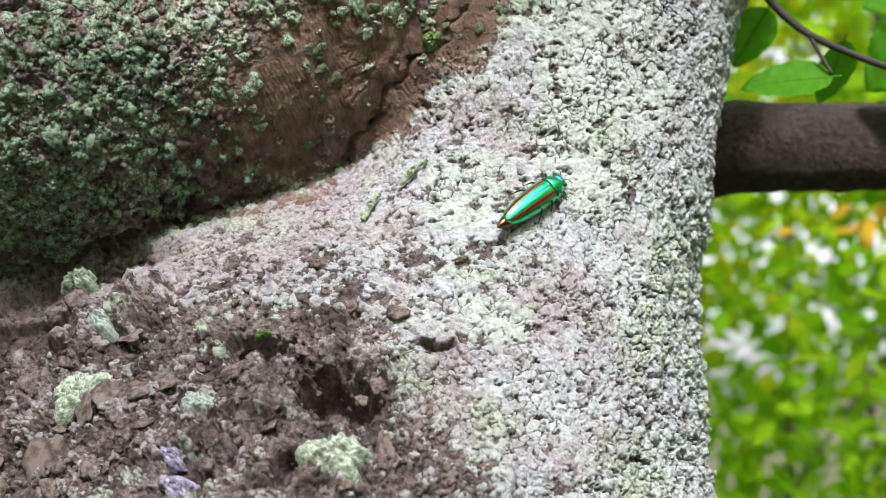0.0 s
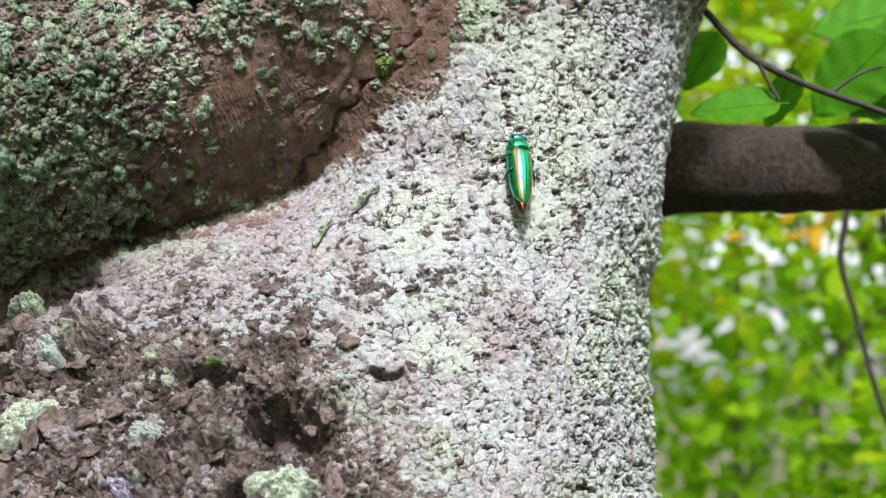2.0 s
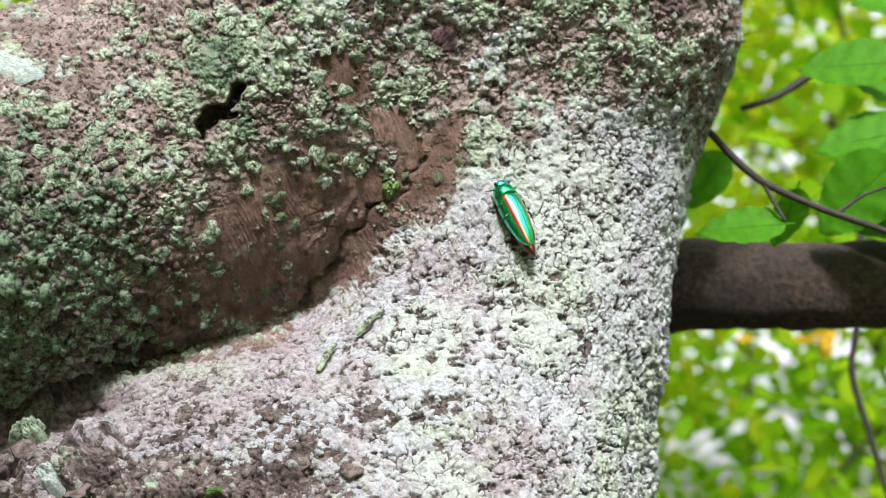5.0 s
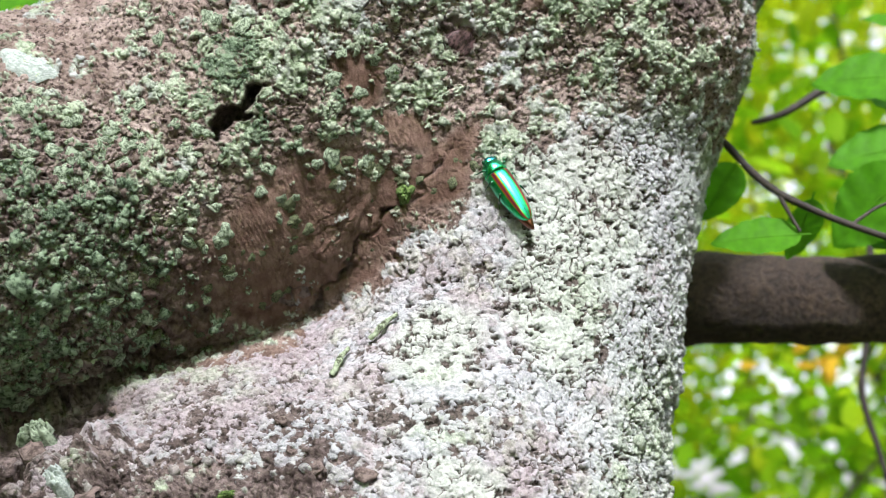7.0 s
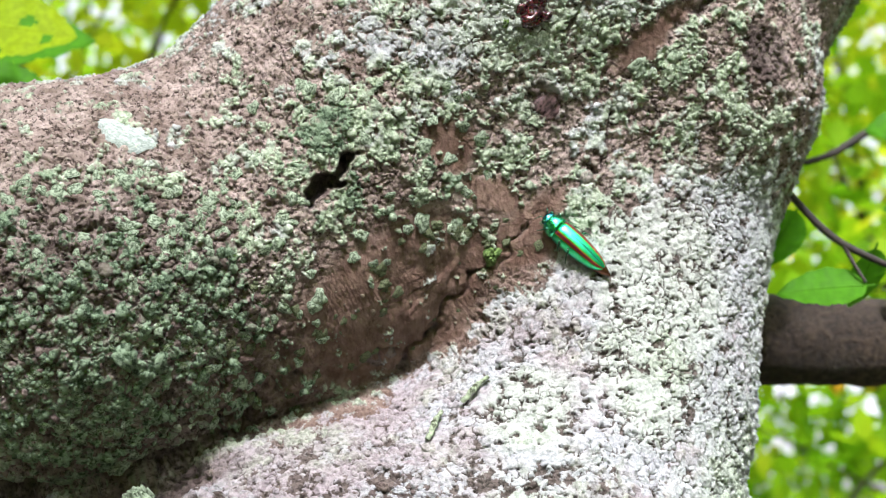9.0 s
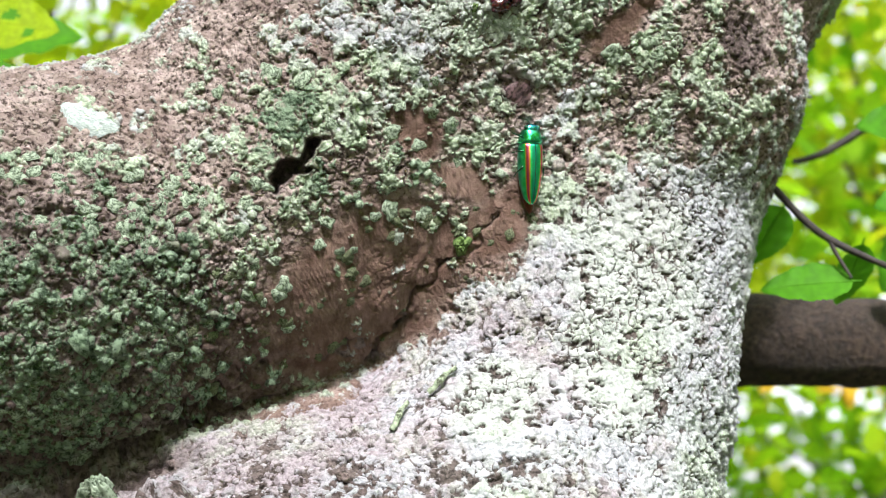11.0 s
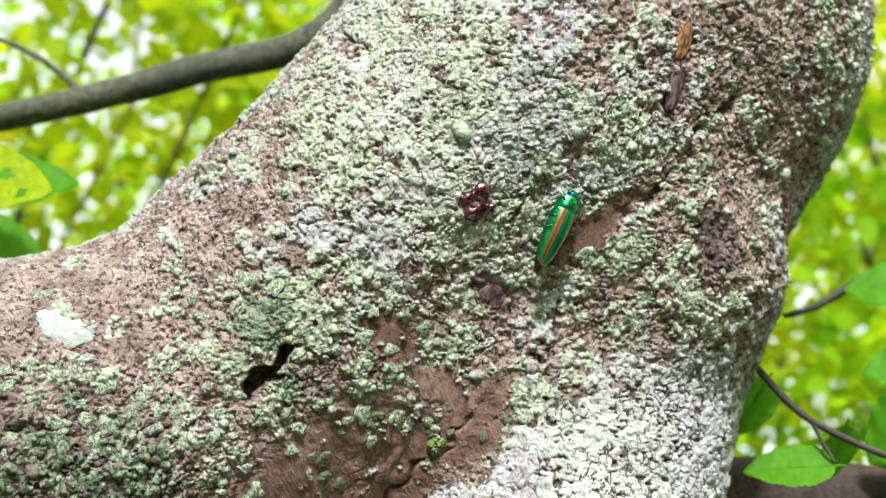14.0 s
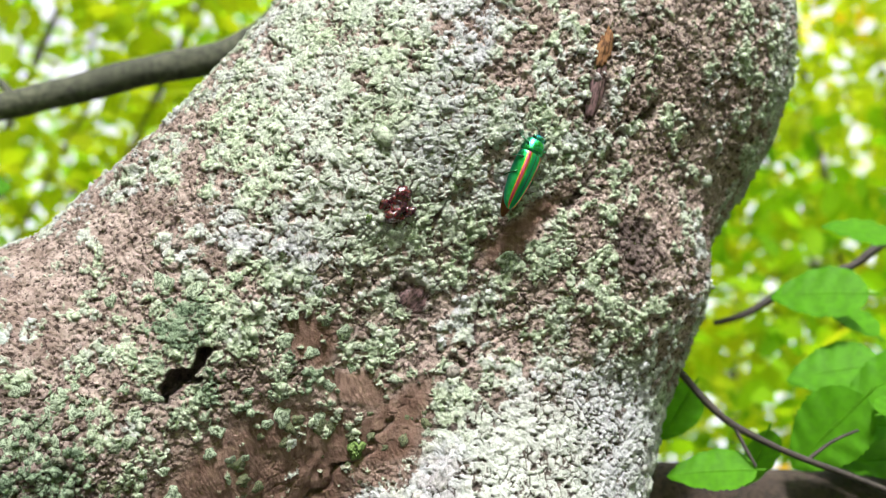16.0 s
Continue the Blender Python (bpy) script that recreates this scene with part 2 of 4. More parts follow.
# ---- the tree: one surface from its form ----
def net(lo, hi, h, skip=None):
    """Quads on the surface of the tree's form within a box, from a grid of step h."""
    shape = [4 * int(math.ceil((b - a) / h / 4)) + 1 for a, b in zip(lo, hi)]
    axes = [a + h * np.arange(n) for a, n in zip(lo, shape)]
    f = np.empty(shape, np.float32)
    rough = np.stack(np.meshgrid(*[a[::4] for a in axes], indexing="ij"), -1).reshape(-1, 3)
    block = tree_sdf(rough).reshape([len(a[::4]) for a in axes])
    for n in range(3):
        block = np.repeat(block, 4, axis=n)
    f[:] = block[2:2 + shape[0], 2:2 + shape[1], 2:2 + shape[2]] if min(block.shape[n] - shape[n] for n in range(3)) >= 2 else block[:shape[0], :shape[1], :shape[2]]
    close = np.argwhere(np.abs(f) < 5.5 * h)
    f[tuple(close.T)] = tree_sdf(close * h + np.array(lo))
    inside = f < 0
    total = np.zeros([s - 1 for s in shape] + [3], np.float32)
    count = np.zeros([s - 1 for s in shape], np.float32)
    cut = lambda arr, o: arr[o[0]:o[0] + shape[0] - 1, o[1]:o[1] + shape[1] - 1, o[2]:o[2] + shape[2] - 1]
    for axis in range(3):
        others = [n for n in range(3) if n != axis]
        for a in (0, 1):
            for b in (0, 1):
                o = [0, 0, 0]
                o[others[0]], o[others[1]] = a, b
                o2 = list(o)
                o2[axis] = 1
                fa, fb = cut(f, o), cut(f, o2)
                cross = cut(inside, o) != cut(inside, o2)
                s = np.where(cross, fa / np.where(cross, fa - fb, 1), 0)
                for n in range(3):
                    total[..., n] += cross * (s if n == axis else o[n])
                count += cross
    live = count > 0
    index = np.full(live.shape, -1)
    index[live] = np.arange(live.sum())
    cell = np.argwhere(live)
    verts = (cell + total[live] / count[live][:, None]) * h + np.array([a[0] for a in axes])
    quads = []
    for axis in range(3):
        u, v = (axis + 1) % 3, (axis + 2) % 3
        first = [slice(1, -1)] * 3
        first[axis] = slice(0, -1)
        then = list(first)
        then[axis] = slice(1, None)
        a, b = inside[tuple(first)], inside[tuple(then)]
        where = np.argwhere(a != b) + np.array([0 if n == axis else 1 for n in range(3)])
        flip = a[a != b]
        q = []
        for du, dv in ((1, 1), (0, 1), (0, 0), (1, 0)):
            c = where.copy()
            c[:, u] -= du
            c[:, v] -= dv
            q.append(index[c[:, 0], c[:, 1], c[:, 2]])
        q = np.stack(q, 1)
        q[~flip] = q[~flip][:, ::-1]
        quads.append(q)
    quads = np.concatenate(quads)
    quads = quads[(quads >= 0).all(1)]
    if skip is not None:
        mid = verts[quads].mean(1)
        quads = quads[~((mid > skip[0]) & (mid < skip[1])).all(1)]
    return verts, quads


def split(verts, quads):
    """Each quad into four."""
    e = np.sort(np.stack([quads, np.roll(quads, -1, 1)], -1).reshape(-1, 2), 1)
    keys, back = np.unique(e[:, 0].astype(np.int64) * len(verts) + e[:, 1], return_inverse=True)
    mids = (verts[keys // len(verts)] + verts[keys % len(verts)]) / 2
    centre = verts[quads].mean(1)
    n, m = len(verts), len(mids)
    em = n + back.reshape(-1, 4)
    c = n + m + np.arange(len(quads))
    out = [np.stack([quads[:, k], em[:, k], c, em[:, k - 1]], 1) for k in range(4)]
    return np.concatenate([verts, mids, centre]), np.concatenate(out)


def slope(p, h=0.002):
    g = np.stack([tree_sdf(p + h * e) - tree_sdf(p - h * e) for e in np.eye(3)], 1)
    return g / np.linalg.norm(g, axis=1, keepdims=True)


def fold_height(x):
    """Height of the fold between limb and trunk."""
    return np.interp(x, [-0.4, -0.2, -0.135, -0.073, -0.029, 0.0, 0.04, 0.1, 0.2], [1.52, 1.541, 1.576, 1.589, 1.628, 1.648, 1.685, 1.70, 1.70])


def spot(p, x, z, rx, rz, turn=0.0):
    """1 in the middle of an oval patch seen from the front, 0 outside."""
    c, s = math.cos(radians(turn)), math.sin(radians(turn))
    dx, dz = p[:, 0] - x, p[:, 2] - z
    d = np.sqrt(((dx * c + dz * s) / rx) ** 2 + ((dz * c - dx * s) / rz) ** 2)
    return 1 - ramp(d, 0.55, 1.15)


def near_line(p, points):
    """Distance, seen from the front, to a line through points (x, z)."""
    best = np.full(len(p), 9.0)
    for (x0, z0), (x1, z1) in zip(points, points[1:]):
        dx, dz = x1 - x0, z1 - z0
        s = np.clip(((p[:, 0] - x0) * dx + (p[:, 2] - z0) * dz) / (dx * dx + dz * dz), 0, 1)
        best = np.minimum(best, np.hypot(p[:, 0] - x0 - s * dx, p[:, 2] - z0 - s * dz))
    return best


def dome(f, reach):
    return np.clip(1 - (f / reach) ** 2, 0, 1) ** 0.75


def clothed(p):
    """Relief in metres and the fields of the bark's cover at points of the tree."""
    drift3 = np.stack([grain(p, 0.03, 90), grain(p, 0.03, 91), grain(p, 0.03, 92)], 1)
    fine3 = np.stack([grain(p, 0.005, 93), grain(p, 0.005, 95), grain(p, 0.005, 94)], 1)
    w = p + 0.007 * drift3 + 0.002 * fine3
    x, z = w[:, 0], w[:, 2]
    fold = z - fold_height(x)
    upper = ramp(fold / (1 + 3.5 * ramp(x, -0.01, 0.05)), -0.004, 0.006)
    rot_and_shade = (1 - ramp(z - (1.525 - 1.3 * np.maximum(0, x + 0.05)), -0.03, 0.02)) * (1 - upper)
    near_rot = (1 - ramp(z - (1.545 - 1.0 * np.maximum(0, x + 0.05)), -0.03, 0.04)) * (1 - upper)
    crust = (1 - upper) * (1 - rot_and_shade)
    edge = ramp(x - (0.05 + 0.45 * (z - 1.5)), 0.0, 0.07)
    # underside corner of the limb; part of its shade is put into darker colours
    corner = upper * spot(w, -0.20, 1.595, 0.10, 0.095)
    bare = np.zeros(len(p))
    for s in BARE:
        bare = np.maximum(bare, spot(w, *s))
    bare *= upper
    # granules, clumps of them, and plates
    shaken = p + 0.0011 * fine3 + 0.0004 * np.stack([grain(p, 0.002, 33), grain(p, 0.002, 35), grain(p, 0.002, 36)], 1)
    f1, f2, tone = cells(shaken, 0.0030, 5)
    grainy = dome(f1, 0.78) * (0.25 + 0.75 * tone)
    e1, e2, tone4 = cells(shaken + 0.0012 * fine3[:, ::-1], 0.0050, 35)
    scale_edge = ramp(e2 - e1, 0.01, 0.11)
    crevice = (1 - scale_edge) * ramp(grain(p, 0.011, 50) + 0.5 * grain(p, 0.004, 51), -0.25, 0.35)
    g1, g2, tone2 = cells(shaken + 0.0025 * drift3, 0.0085, 15)
    clump = dome(g1, 0.80) * (0.25 + 0.75 * tone2)
    seam = np.clip(g2 - g1, 0, 0.5) / 0.5
    h1, h2, tone3 = cells((w + 0.002 * fine3) * np.array([1, 1, 1.5]), 0.019, 25)
    plate = ramp(h2 - h1, 0.02, 0.14) * (0.25 + 0.75 * tone3)
    rough = fractal(p, 0.02, 4, 41, 0.6)
    fray = fractal(p, 0.0055, 4, 44, 0.75)
    pit = ramp(fractal(p * np.array([0.8, 1, 1.5]), 0.0048, 3, 48, 0.7) + 0.22 * edge + 0.25 * grain(p, 0.03, 49), 0.62, 1.0)
    # how much lichen covers the bark
    lip = np.exp(-((fold / 0.011) ** 2)) * ramp(x, -0.16, -0.12) * (1 - ramp(x, -0.005, 0.03))
    wish = 1.15 - 1.0 * rot_and_shade - 0.60 * upper - 0.45 * lip * (1 - upper)
    for amount, *s in WISHES:
        wish = wish + amount * spot(w, *s)
    wish = wish - 0.60 * bare
    patches = fractal(p + 0.002 * fine3, 0.012, 5, 11, 0.72) + 0.5 * fray + 0.35 * (clump - 0.45)
    patches = patches + near_rot * (0.9 * fray + 1.6 * (tone4 - 0.5) - 0.8 * patches)
    cover = ramp(patches + 1.7 * wish - 0.85, -0.13, 0.13)
    # relief: an even crust of lumps on the trunk, raised lobed mats on the limb, crumbling wood at the foot
    lumps = 0.0008 * clump + 0.0005 * grainy + 0.0006 * fray + 0.0008 * tone4 * scale_edge - 0.0010 * crevice
    calm = spot(w, -0.02, 1.83, 0.11, 0.13, -30)
    high = 0.0010 * rough
    high = high + crust * (lumps * (1 + 1.3 * edge) - 0.0020 * pit * (1 + 0.8 * edge) - 0.0012 - 0.0022 * edge)
    high = high + upper * cover * (0.0008 + 0.0004 * clump + 0.0003 * grainy + 0.0006 * fray + 0.0008 * tone4 * scale_edge - 0.0009 * crevice - 0.0014 * pit)
    grit = (1 - cover) * (1 - bare)
    high = high + upper * grit * (0.0012 * grainy + 0.0008 * clump + 0.0006 * fray + 0.0012 * tone4 * scale_edge - 0.0012 * crevice - 0.0014 * pit - 0.0008)
    high = high + corner * (0.0036 * clump + 0.0014 * grainy - 0.0024 * pit - 0.0014)
    high = high + upper * edge * (0.0050 * plate - 0.0025)
    high = high + rot_and_shade * (0.0042 * fractal(p, 0.030, 3, 61, 0.5) + 0.0026 * plate + 0.0018 * clump + 0.0014 * grainy + 0.0012 * fray + 0.0028 * tone4 * scale_edge - 0.0024 * crevice - 0.0026 * pit - 0.0032)
    along = p[:, 0] * 0.90 + p[:, 2] * 0.44
    wrinkle = np.sin(along * 2900 + 4.0 * grain(p, 0.010, 71) + 1.5 * grain(p, 0.003, 74))
    thin = (1 - ramp(h2 - h1, 0.0, 0.035)) * ramp(grain(p, 0.03, 75), 0.0, 0.4)
    high = high + bare * (0.00020 * wrinkle * (0.6 + 0.6 * grain(p, 0.02, 72)) + 0.0010 * grain(p, 0.012, 73) - 0.0010 * thin)
    wobbly = p + 0.004 * np.stack([grain(p, 0.009, 80), 0 * x, grain(p, 0.009, 81)], 1) + 0.0022 * np.stack([grain(p, 0.0035, 86), 0 * x, grain(p, 0.0035, 87)], 1)
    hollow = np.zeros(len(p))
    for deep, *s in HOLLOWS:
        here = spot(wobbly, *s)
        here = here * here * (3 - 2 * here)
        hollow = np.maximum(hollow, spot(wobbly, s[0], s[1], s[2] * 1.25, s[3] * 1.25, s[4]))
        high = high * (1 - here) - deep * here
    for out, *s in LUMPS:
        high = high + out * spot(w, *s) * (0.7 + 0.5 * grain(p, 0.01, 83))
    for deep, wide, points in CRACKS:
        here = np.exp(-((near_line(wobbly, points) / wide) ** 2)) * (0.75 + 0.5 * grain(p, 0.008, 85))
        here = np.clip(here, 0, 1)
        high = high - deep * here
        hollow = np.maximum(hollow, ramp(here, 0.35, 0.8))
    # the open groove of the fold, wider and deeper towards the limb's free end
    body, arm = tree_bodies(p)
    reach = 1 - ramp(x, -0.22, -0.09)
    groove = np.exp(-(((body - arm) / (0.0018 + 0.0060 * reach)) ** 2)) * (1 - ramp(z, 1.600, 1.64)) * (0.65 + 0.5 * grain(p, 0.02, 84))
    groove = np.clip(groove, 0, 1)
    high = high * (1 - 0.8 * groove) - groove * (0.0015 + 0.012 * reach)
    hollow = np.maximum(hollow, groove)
    # lichen sits on the lumps; dark bark shows in the gaps and stands in for their shade too
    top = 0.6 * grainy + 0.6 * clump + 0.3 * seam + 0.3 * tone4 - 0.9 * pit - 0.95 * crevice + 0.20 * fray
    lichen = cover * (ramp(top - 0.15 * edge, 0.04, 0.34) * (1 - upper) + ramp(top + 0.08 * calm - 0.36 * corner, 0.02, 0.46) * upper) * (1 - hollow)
    white = np.zeros(len(p))
    for s in WHITE:
        white = np.maximum(white, spot(w, *s))
    drift = grain(p, 0.035, 38) + 0.6 * grain(p, 0.016, 39)
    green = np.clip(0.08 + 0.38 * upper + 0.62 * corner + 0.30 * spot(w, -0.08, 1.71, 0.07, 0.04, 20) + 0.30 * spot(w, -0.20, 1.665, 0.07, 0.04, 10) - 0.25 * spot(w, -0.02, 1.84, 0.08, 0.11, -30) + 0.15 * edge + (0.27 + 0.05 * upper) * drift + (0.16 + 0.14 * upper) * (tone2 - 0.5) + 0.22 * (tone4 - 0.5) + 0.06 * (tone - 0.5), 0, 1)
    lilac = np.clip(0.45 - 5.0 * (x + 0.03) + 0.8 * grain(p, 0.022, 40) + 0.5 * grain(p, 0.05, 47) + 0.9 * (tone4 - 0.5), 0, 1) * (1 - 0.8 * white) * (1 - 0.85 * upper)
    # rot colour is also laid in hollows, cracks, groove and corner as painted shade
    return high, {"lichen": lichen, "green": green, "bare": np.maximum(bare, 0.7 * lip), "rot_and_shade": np.maximum.reduce([rot_and_shade, hollow, 0.7 * corner, 0.85 * near_rot]), "white": white, "lilac": lilac, "limbward": np.maximum(upper, lip)}


# oval patches seen from the front: (amount,) x, z, half width, half height, turn in degrees
WHITE = ((0.012, 1.512, 0.024, 0.017, -20), (0.002, 1.583, 0.03, 0.02, 20), (0.075, 1.655, 0.045, 0.05, 20), (-0.03, 1.85, 0.06, 0.085, -25), (-0.005, 1.775, 0.05, 0.032, -15), (0.06, 1.60, 0.03, 0.04, 0))
BARE = ((-0.065, 1.640, 0.085, 0.040, 27), (-0.13, 1.60, 0.04, 0.022, 35), (0.005, 1.675, 0.035, 0.020, 40), (-0.015, 1.695, 0.025, 0.013, 0),
        (0.070, 1.771, 0.034, 0.008, 34), (-0.039, 1.714, 0.020, 0.013, 20))
WISHES = ((0.45, -0.02, 1.83, 0.07, 0.09, -30), (0.30, -0.08, 1.72, 0.06, 0.03, 20), (0.30, -0.18, 1.60, 0.05, 0.07, 0), (-0.58, -0.2, 1.735, 0.12, 0.045, 12), (-0.30, -0.17, 1.680, 0.07, 0.03, 15),
          (-0.28, -0.14, 1.81, 0.05, 0.03, 40), (-0.34, 0.165, 1.84, 0.05, 0.12, -10), (0.25, 0.03, 1.79, 0.07, 0.05, 0), (-0.42, -0.075, 1.530, 0.11, 0.036, 3), (-0.30, 0.07, 1.772, 0.05, 0.012, 33), (0.55, 0.01, 1.51, 0.03, 0.02, 0))
HOLLOWS = ((0.014, -0.21, 1.512, 0.03, 0.012, 10), (0.018, -0.104, 1.687, 0.008, 0.0042, 65), (0.018, -0.099, 1.693, 0.008, 0.0042, 25), (0.020, -0.090, 1.702, 0.010, 0.0036, 48), (0.014, -0.093, 1.694, 0.007, 0.0028, -25), (0.030, -0.056, 1.480, 0.021, 0.011, -15), (0.020, -0.090, 1.502, 0.016, 0.006, 0), (0.015, -0.072, 1.449, 0.024, 0.007, 25), (0.008, -0.012, 1.500, 0.010, 0.0035, -10),
           (0.012, -0.20, 1.538, 0.05, 0.012, 20), (0.002, 0.133, 1.770, 0.012, 0.016, 20), (0.002, 0.106, 1.838, 0.005, 0.016, -5), (0.0015, 0.012, 1.738, 0.008, 0.012, 30))
# depth, half width, and the line (x, z) of each long crack
CRACKS = ((0.010, 0.0015, ((-0.172, 1.565), (-0.152, 1.581), (-0.142, 1.583), (-0.129, 1.590), (-0.117, 1.600))),
          (0.007, 0.0013, ((-0.066, 1.604), (-0.055, 1.618), (-0.039, 1.639), (-0.023, 1.654))),
          (0.004, 0.0012, ((-0.023, 1.654), (-0.008, 1.664), (0.004, 1.676))),
          (0.003, 0.0010, ((-0.092, 1.603), (-0.080, 1.612), (-0.074, 1.618), (-0.066, 1.616))),
          (0.004, 0.0012, ((-0.070, 1.876), (-0.058, 1.868), (-0.050, 1.862))),
          (0.004, 0.0012, ((-0.115, 1.752), (-0.108, 1.762), (-0.106, 1.770))),
          (0.005, 0.0030, ((0.078, 1.778), (0.095, 1.790), (0.112, 1.806), (0.122, 1.826), (0.142, 1.845))),
          (0.003, 0.0011, ((0.030, 1.700), (0.044, 1.716), (0.048, 1.732))),
          (0.004, 0.0012, ((0.020, 1.772), (0.030, 1.782), (0.040, 1.786))))
LUMPS = ((0.009, -0.045, 1.496, 0.024, 0.008, -8), (0.012, -0.10, 1.435, 0.03, 0.012, 15), (0.010, -0.085, 1.470, 0.014, 0.008, 30), (0.012, -0.155, 1.53, 0.016, 0.010, -20), (0.009, -0.136, 1.806, 0.012, 0.008, 40), (0.003, -0.10, 1.598, 0.03, 0.004, 8), (0.0015, -0.050, 1.640, 0.03, 0.0045, 52), (0.012, -0.175, 1.515, 0.035, 0.014, 10), (0.010, -0.10, 1.465, 0.03, 0.010, 20), (0.010, -0.055, 1.448, 0.016, 0.010, 0))


def add_flakes(v, q, normal, fields, parent):
    """Small scales of lichen that stand off the bark, most where the lichen is thick."""
    rng = np.random.default_rng(21)
    mid = v[q].mean(1)
    front = (normal[q[:, 0]][:, 1] < 0.35) & (mid[:, 2] > 1.40) & (mid[:, 2] < 2.0)
    lichen, rot_and_shade, bare = (fields[k][q[:, 0]] for k in ("lichen", "rot_and_shade", "bare"))
    over = ramp(mid[:, 2] - fold_height(mid[:, 0]), -0.004, 0.006)
    edge = ramp(mid[:, 0] - (0.05 + 0.45 * (mid[:, 2] - 1.5)), 0.0, 0.07)
    chance = front * (lichen**2 * (0.28 + 0.55 * over + 0.6 * edge) + 0.08 * over * (1 - bare) + 0.9 * rot_and_shade + 0.02)
    pick = rng.choice(len(q), 20000, replace=False, p=chance / chance.sum())
    at, up = mid[pick], normal[q[pick, 0]]
    n = len(pick)
    size = 0.00068 * rng.lognormal(0, 0.5, n) * (1 + 0.25 * over[pick] + 0.4 * edge[pick] + 0.5 * rot_and_shade[pick])
    lean = up + rng.normal(0, 0.34, (n, 3)) + np.array([0, 0, 0.12])
    lean /= np.linalg.norm(lean, axis=1, keepdims=True)
    side = np.cross(lean, rng.normal(0, 1, (n, 3)))
    side /= np.linalg.norm(side, axis=1, keepdims=True)
    other = np.cross(lean, side)
    verts = [at + lean * (size * 0.42)[:, None]]
    angles = np.arange(8) * np.pi / 4
    radius = size[:, None] * rng.uniform(0.5, 1.35, (n, 8)) * (1 + 0.3 * np.cos(angles - rng.uniform(0, 6.28, (n, 1))))
    for level, shrink in ((0.30, 1.0), (-0.5, 0.75)):
        for k in range(8):
            r = radius[:, k] * shrink
            lift = size * (level + (rng.uniform(-0.12, 0.12, n) if level > 0 else 0))
            verts.append(at + side * (r * np.cos(angles[k]))[:, None] + other * (r * np.sin(angles[k]))[:, None] + lean * lift[:, None])
    verts = np.stack(verts, 1)
    form = [(0, 1 + k, 2 + k, 1 + (k + 2) % 8) for k in (0, 2, 4, 6)]
    form += [(1 + k, 9 + k, 9 + (k + 1) % 8, 1 + (k + 1) % 8) for k in range(8)]
    faces = np.array(form)[None] + (np.arange(n) * 17)[:, None, None]
    data = {}
    for key in fields:
        values = fields[key][q[pick, 0]]
        if key == "lichen":
            values = np.clip(values * 1.2 + 0.15 - 0.5 * rot_and_shade[pick], 0, 1)
        data[key] = np.repeat(values, 17)
    ob = mesh_object("lichen_crust", verts.reshape(-1, 3), faces.reshape(-1, 4), BARK, parent, True, data)
    tagged(ob, "small crusty scales of pale lichen", kind="stuff")


